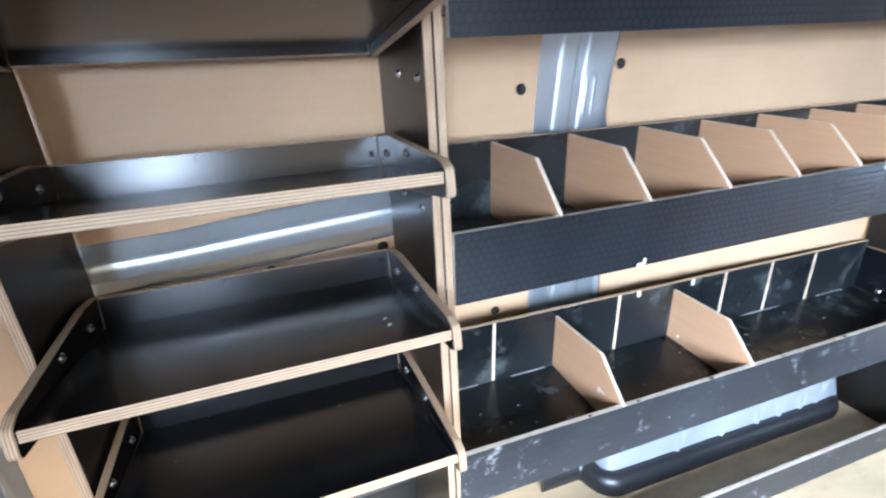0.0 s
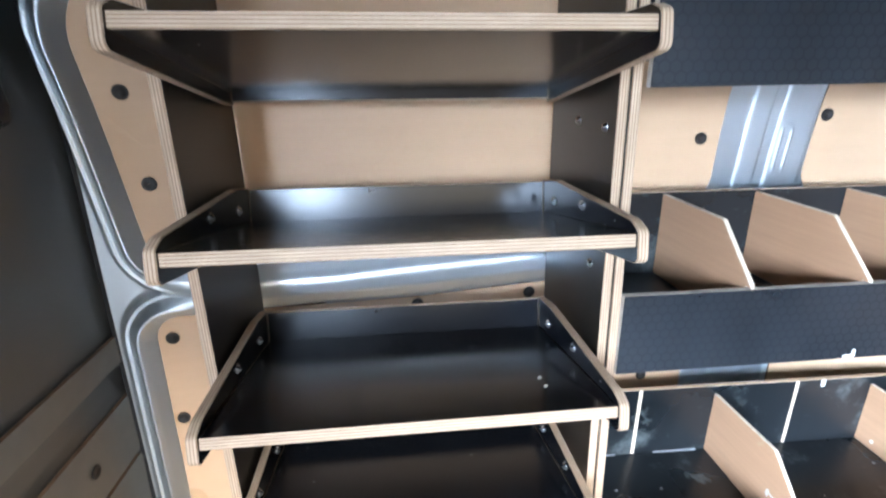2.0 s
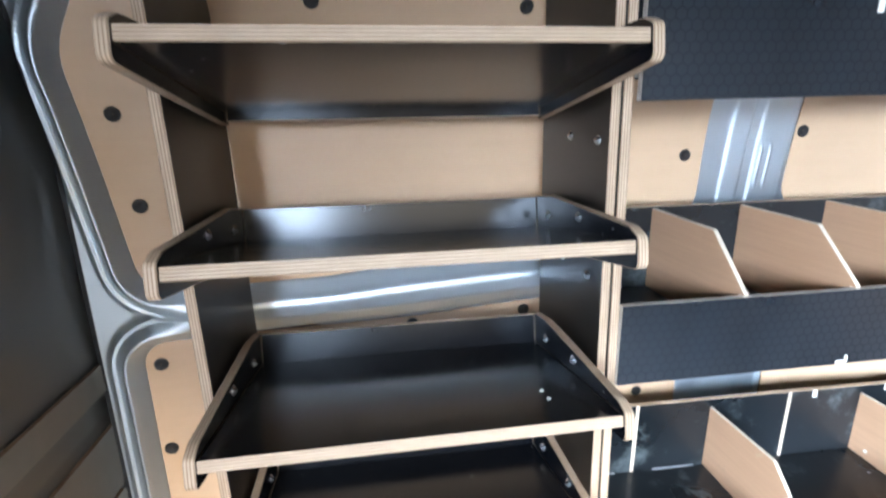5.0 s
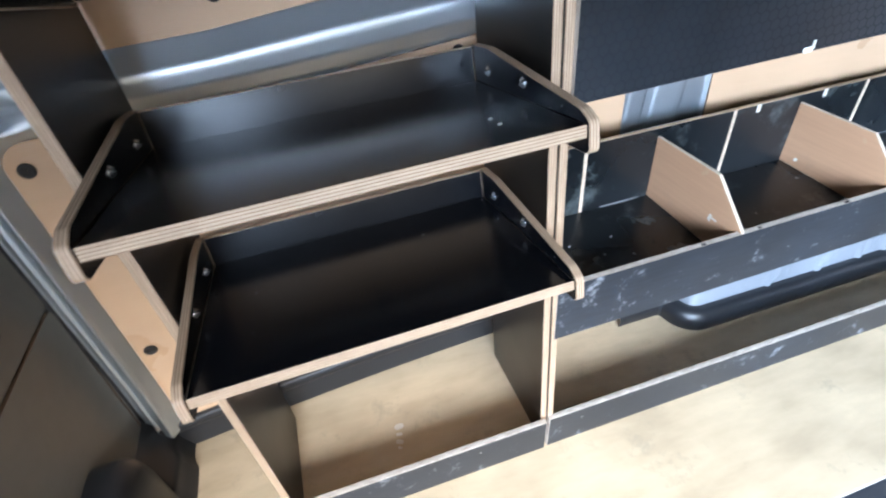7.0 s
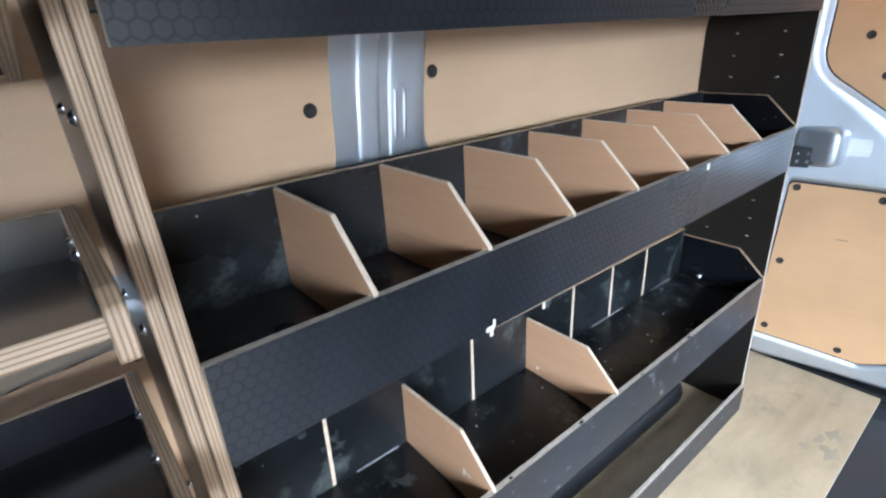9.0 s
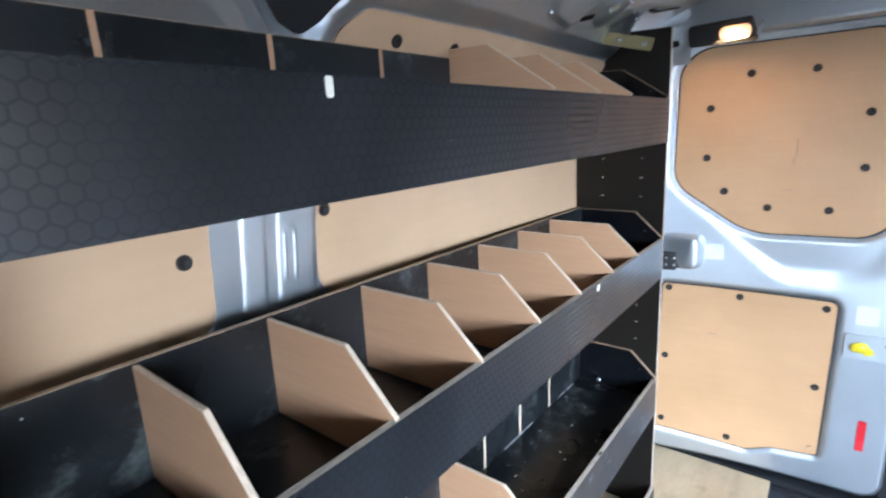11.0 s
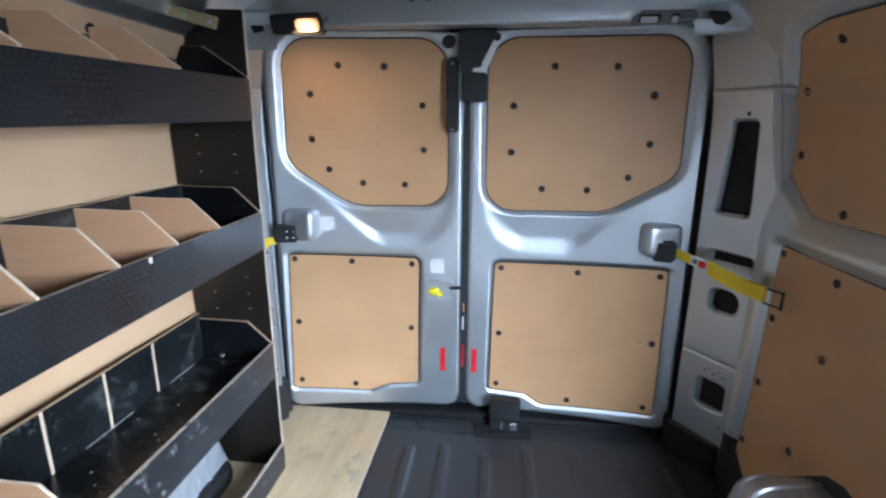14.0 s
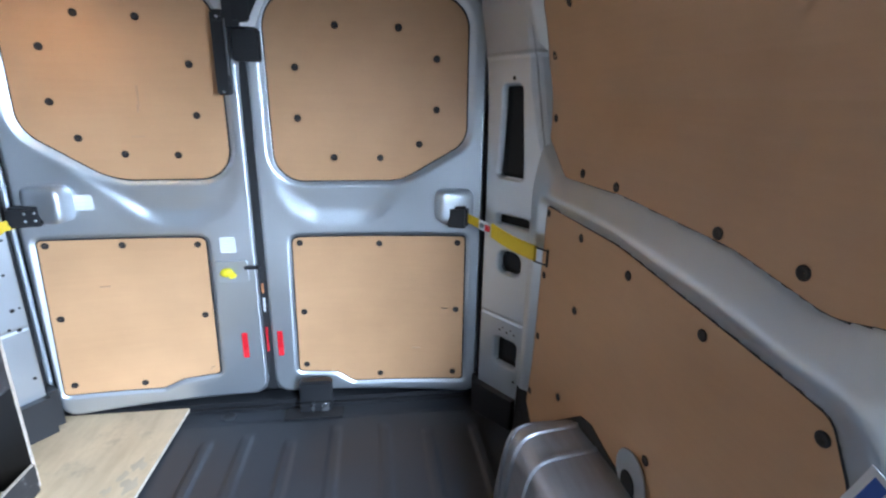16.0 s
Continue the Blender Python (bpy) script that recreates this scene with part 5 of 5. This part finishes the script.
bulb.data.shape, bulb.data.size, bulb.data.size_y = "RECTANGLE", 0.07, 0.034
bulb.data.energy, bulb.data.color = 0.55, (1.0, 0.64, 0.33)
bulb.matrix_world = look((1.682, 0.478, 1.328), (1.79, 0.455, 1.06))
# yellow zinc straps that tie the racks to the roof rail
for name, a, b in (("fixing_strap", (1.428, 0.742, 1.348), (1.437, 0.593, 1.307)), ("fixing_strap", (-0.258, 0.738, 1.306), (-0.14, 0.738, 1.310)), ("fixing_strap", (0.065, 0.738, 1.308), (0.172, 0.738, 1.310))):
    A, B = Vector(a), Vector(b)
    st = thing(name, "yellow zinc fixing strap with punched holes", "bracket", a, "roof rail straps")
    ln = (B - A).length
    part("strip", slab(round_poly(rect(0, ln, -0.014, 0.014), 0.003, 2), 0.003), [BRASS, BRASS], st, m=frame3((0, 0, 0), B - A, (0, -0.3, 1)))
    for k in (0.12, 0.5, 0.88):
        p = (B - A) * k
        bolt(st, frame3(p, B - A, (0, -0.3, 1)) @ pose(0, 0, 0.003), "screw")
# label on the side post
lab = thing("post_label", "white sticker with blue stripes on the door post", "sticker", (0.640, -0.852, 0.640))
part("backing", slab(rect(-0.045, 0.045, -0.05, 0.05), 0.001, 0), [WHITE, WHITE], lab, m=frame3((0, 0, 0), (-1, 0, 0), (0, 0, 1)))
lab.rotation_euler = (0, radians(-18), 0)
for k in (-0.028, 0.0, 0.028):
    part("stripe", slab(rect(k - 0.008, k + 0.008, -0.042, 0.042), 0.0004, 0), [BLUE, BLUE], lab, m=frame3((0, 0.0012, 0), (-1, 0, 0), (0, 0, 1)))

# openings pressed in the edge of the beam over the doors, as flat plates with their shade painted grey and black: two
# with a bright floor, a dark three-cornered one, a small one
def beam_edge(x, y, turn=0):
    return frame3((x, y, 1.353 - 0.02 * max(0.0, abs(y) - 0.55)), (0, -1, 0), (-0.6, 0, 0.8)) @ pose(0, 0, 0, 0, 0, turn)


part("recess", slab(round_poly([(-0.062, -0.018), (0.090, -0.018), (0.104, 0.004), (0.092, 0.020), (-0.040, 0.020), (-0.062, 0.0)], 0.008, 3), 0.004), [GREY_MARK_SHADE, GREY_MARK_SHADE], header, "grey plate painting the shade of a recess with two openings", m=beam_edge(1.7005, -0.470))
for y, w, h in ((-0.452, 0.056, 0.022), (-0.516, 0.022, 0.024)):
    opening = part("opening", slab(round_poly(rect(-w / 2, w / 2, -h / 2, h / 2), 0.006, 3), 0.005), [SHADE_AND_TRIM, SHADE_AND_TRIM], header, m=beam_edge(1.7000, y))
    part("opening_floor", slab(round_poly(rect(-w * 0.40, w * 0.36, -h * 0.5, h * 0.24), 0.004, 3), 0.0006), [SILVER, SILVER], opening, m=pose(0, 0, 0.0052))
part("opening", slab(round_poly([(-0.034, 0.012), (0.020, 0.016), (0.040, 0.002), (0.024, -0.018), (0.004, -0.018)], 0.006, 3), 0.006), [SHADE_AND_TRIM, SHADE_AND_TRIM], header, m=beam_edge(1.689, -0.615, -8))
part("opening", slab(round_poly([(-0.020, 0.010), (0.018, 0.008), (0.020, -0.006), (-0.014, -0.012)], 0.004, 3), 0.005), [SHADE_AND_TRIM, SHADE_AND_TRIM], header, m=frame3((1.694, 0.617, 1.338), (0, -1, 0), (-0.3, 0, 0.95)))
# dark open joint along the head of the beam, which steps up past the corner, and a welded seam
part("joint", slab(round_poly([(-0.70, 1.424), (-0.630, 1.426), (-0.588, 1.444), (-0.52, 1.443), (-0.41, 1.447), (-0.41, 1.453), (-0.52, 1.454), (-0.592, 1.452), (-0.634, 1.433), (-0.70, 1.431)], [0, 0.02, 0.02, 0.01, 0, 0, 0.01, 0.02, 0.02, 0], 4), 0.002, 0), [SHADE_AND_TRIM, SHADE_AND_TRIM], header, "dark open joint under the roof", m=frame3((1.684, 0, 0), (0, -1, 0), (0, 0, 1)))
part("seam", box(0.003, 0.004, 0.088, 0.001), SILVER, header, m=pose(1.7045, 0.367, 1.388))
# holes drawn as small plates, black in place of inner shade
for y in (0.178, 0.131, -0.36, -0.41):
    part("hole", slab(round_poly(rect(-0.006, 0.006, -0.004, 0.004), 0.003, 4), 0.002), [SHADE_AND_TRIM, SHADE_AND_TRIM], header, m=frame3((1.7058, y, 1.408), (0, -1, 0), (-0.11, 0, 0.99)))

# small pressed marks down the left rear post
for z, w in ((1.12, 0.010), (1.085, 0.006), (1.066, 0.008), (0.955, 0.014), (0.60, 0.008), (0.40, 0.008)):
    px, py, pz = (float(c[0]) for c in post_surf(1)(np.array([0.52]), np.array([z])))
    part("mark", slab(round_poly(rect(-w, w, -0.004, 0.004), 0.003, 3), 0.0015, 0), [GREY_MARK_SHADE, GREY_MARK_SHADE], post_left, m=frame3((px, py, pz), (1, -0.4, 0), (0, 0, 1)))

# wide pressed panel under the rear end of the roof, with slots, and the domed plates at its corners
rear_panel = tagged(part("roof_bow", slab(round_poly(rect(1.365, 1.735, -0.76, 0.76), 0.05, 6), 0.030, 0.010), [SILVER, SILVER], None, m=pose(0, 0, 1.450)),
                    "wide pressed silver panel under the rear of the roof", "beam", kind="structure")
# slots are plates on the surface, blackened for the shade within
for x, y, w, h in ((1.645, 0.493, 0.072, 0.016), (1.622, 0.352, 0.016, 0.008), (1.617, 0.325, 0.006, 0.006), (1.615, 0.240, 0.100, 0.006), (1.645, -0.493, 0.072, 0.016), (1.615, -0.240, 0.100, 0.006)):
    part("slot", slab(round_poly(rect(-w / 2, w / 2, -h / 2, h / 2), h * 0.4, 4), 0.002, 0), [SHADE_AND_TRIM, SHADE_AND_TRIM], rear_panel, m=frame3((x, y, -0.0005), (0, 1, 0), (1, 0, 0)))
for u, v in ((1.148, 1.366), (1.182, 1.364), (1.37, 1.428), (1.44, 1.412), (1.475, 1.40), (1.33, 1.398)):
    x, y, z = (float(c) for c in LEFT(u, v, 0.034 if u > 1.3 else 0.022))
    bolt(wall_left, frame3((x, y, z), (1, 0, 0), (0, -0.75, 0.66)) @ Matrix.Scale(1.3, 4))
tagged(part("roof_bow", box(0.075, 1.30, 0.028, 0.012, 3), SILVER, None, m=pose(0.62, 0, 1.452)), "silver steel roof bow", "beam", kind="structure")

# scuffs and small stains
SCUFF = mat("dark_scuff", (0.51, 0.32, 0.185), 0.6, vary=0.2)
PALE = mat("pale_smear", (0.66, 0.60, 0.52), 0.7)
STAIN = mat("floor_stain", (0.41, 0.335, 0.235), 0.7, vary=0.25)
for d, y, z, w, h, off in ((door_1, 0.330, 1.045, 0.003, 0.060, -0.012), (door_1, 0.335, 1.010, 0.004, 0.022, -0.012), (door_1, 0.345, 0.930, 0.034, 0.0025, -0.012), (door_1, 0.222, 0.150, 0.012, 0.004, -0.004),
                           (door_1, 0.229, 0.141, 0.004, 0.006, -0.004), (door_1, 0.50, 0.47, 0.030, 0.003, -0.004), (door_2, -0.576, 0.354, 0.018, 0.004, -0.004), (door_2, -0.24, 0.885, 0.005, 0.005, -0.012), (door_2, -0.48, 0.20, 0.03, 0.003, -0.004)):
    plate("scuff", y, z, w, h, 0.0066, SCUFF, d, off=off, r=min(w, h) * 0.45)
for x, y, r in ((1.52, 0.345, 0.020), (1.56, 0.375, 0.014), (1.60, 0.352, 0.017), (1.50, 0.395, 0.010), (1.30, 0.43, 0.008)):
    rim = [(r * (1 + 0.45 * math.sin(3 * k + 40 * x) + 0.25 * math.sin(5 * k + 90 * y)) * math.cos(k) * 1.4, r * (1 + 0.4 * math.sin(2 * k + 70 * x)) * math.sin(k)) for k in (math.tau * q / 24 for q in range(24))]
    part("stain", slab(rim, 0.0006, 0), [STAIN, STAIN], sheet_ply, m=pose(x, y, 0.0119))
for x, y, z in ((0.104, 0.554, 0.7546), (0.104, 0.531, 0.7585)):
    part("chip", slab(round_poly(rect(-0.0038, 0.0038, -0.0019, 0.0019), 0.0015, 3), 0.0005, 0), [CHALK, CHALK], unit, m=frame3((x, y, z), (0.5, 0.86, -0.145), (-0.86, 0.5, -0.08)))
for y, a, b in ((0.705, 0.006, 0.009), (0.688, 0.003, 0.006), (0.672, 0.0045, 0.007), (0.660, 0.002, 0.004)):
    part("smear", slab(round_poly(rect(-a, a, -b, b), a * 0.8, 4), 0.0005, 0), [PALE, PALE], sheet_ply, m=pose(-0.057 + 0.2 * (y - 0.69), y, 0.0119, 0, 0, 900 * y))

# pale scratches on dividers, nicks in the edges, dust along the bins
DUST = mat("grey_dust", (0.30, 0.31, 0.32), 0.9, vary=0.3)


def low_row(x):
    return 0.467 - 0.020 * (x - X0) / (X1 - X0)


for x, y, z, w, h, m in ((0.524, 0.640, -0.012, 0.003, 0.012, PALE), (0.524, 0.632, -0.006, 0.008, 0.0015, PALE), (0.524, 0.672, 0.060, 0.008, 0.003, SCUFF), (0.842, 0.655, 0.052, 0.003, 0.005, SCUFF), (0.842, 0.760, -0.035, 0.003, 0.004, CHALK)):
    part("scratch", slab(round_poly(rect(-w, w, -h, h), min(w, h) * 0.8, 3), 0.0004, 0), [m, m], rack, m=frame3((x - 0.0034, y, low_row(x) + z), (0, -1, 0), (0, 0, 1)) @ pose(0, 0, 0, 0, 0, 700 * z))
for x, w in ((0.455, 0.004), (0.560, 0.003), (0.735, 0.005), (0.930, 0.003), (1.120, 0.006)):
    part("nick", slab(round_poly(rect(-w, w, -0.002, 0.002), 0.0012, 2), 0.0006, 0), [SHADE_AND_TRIM, SHADE_AND_TRIM], rack, m=pose(x, 0.5785, low_row(x)))
for a, b in ((0.262, 0.340), (0.415, 0.500), (0.550, 0.585), (0.90, 0.955), (1.08, 1.22), (1.36, 1.47)):
    x = (a + b) / 2
    part("dust", slab(round_poly(rect((a - b) / 2, (b - a) / 2, -0.0013, 0.0013), 0.001, 2), 0.0012, 0), [DUST, DUST], rack, m=frame3((x, 0.7915, low_row(x) - 0.0502), (1, 0, -0.015), (0, 1, 0)))
for k in range(26):
    x, y, q = random.uniform(0.25, 1.50), random.uniform(0.62, 0.78), random.uniform(0.0008, 0.0022)
    part("crumb", slab([(q * math.cos(a) * 1.5, q * math.sin(a)) for a in (math.tau * n / 7 for n in range(7))], 0.0010, 0), [DUST if k % 3 else CHALK] * 2, rack, m=pose(x, y, low_row(x) - 0.0592 + 0.009 * (y - 0.5845) / 0.21, 0, 0, 360 * random.random()))
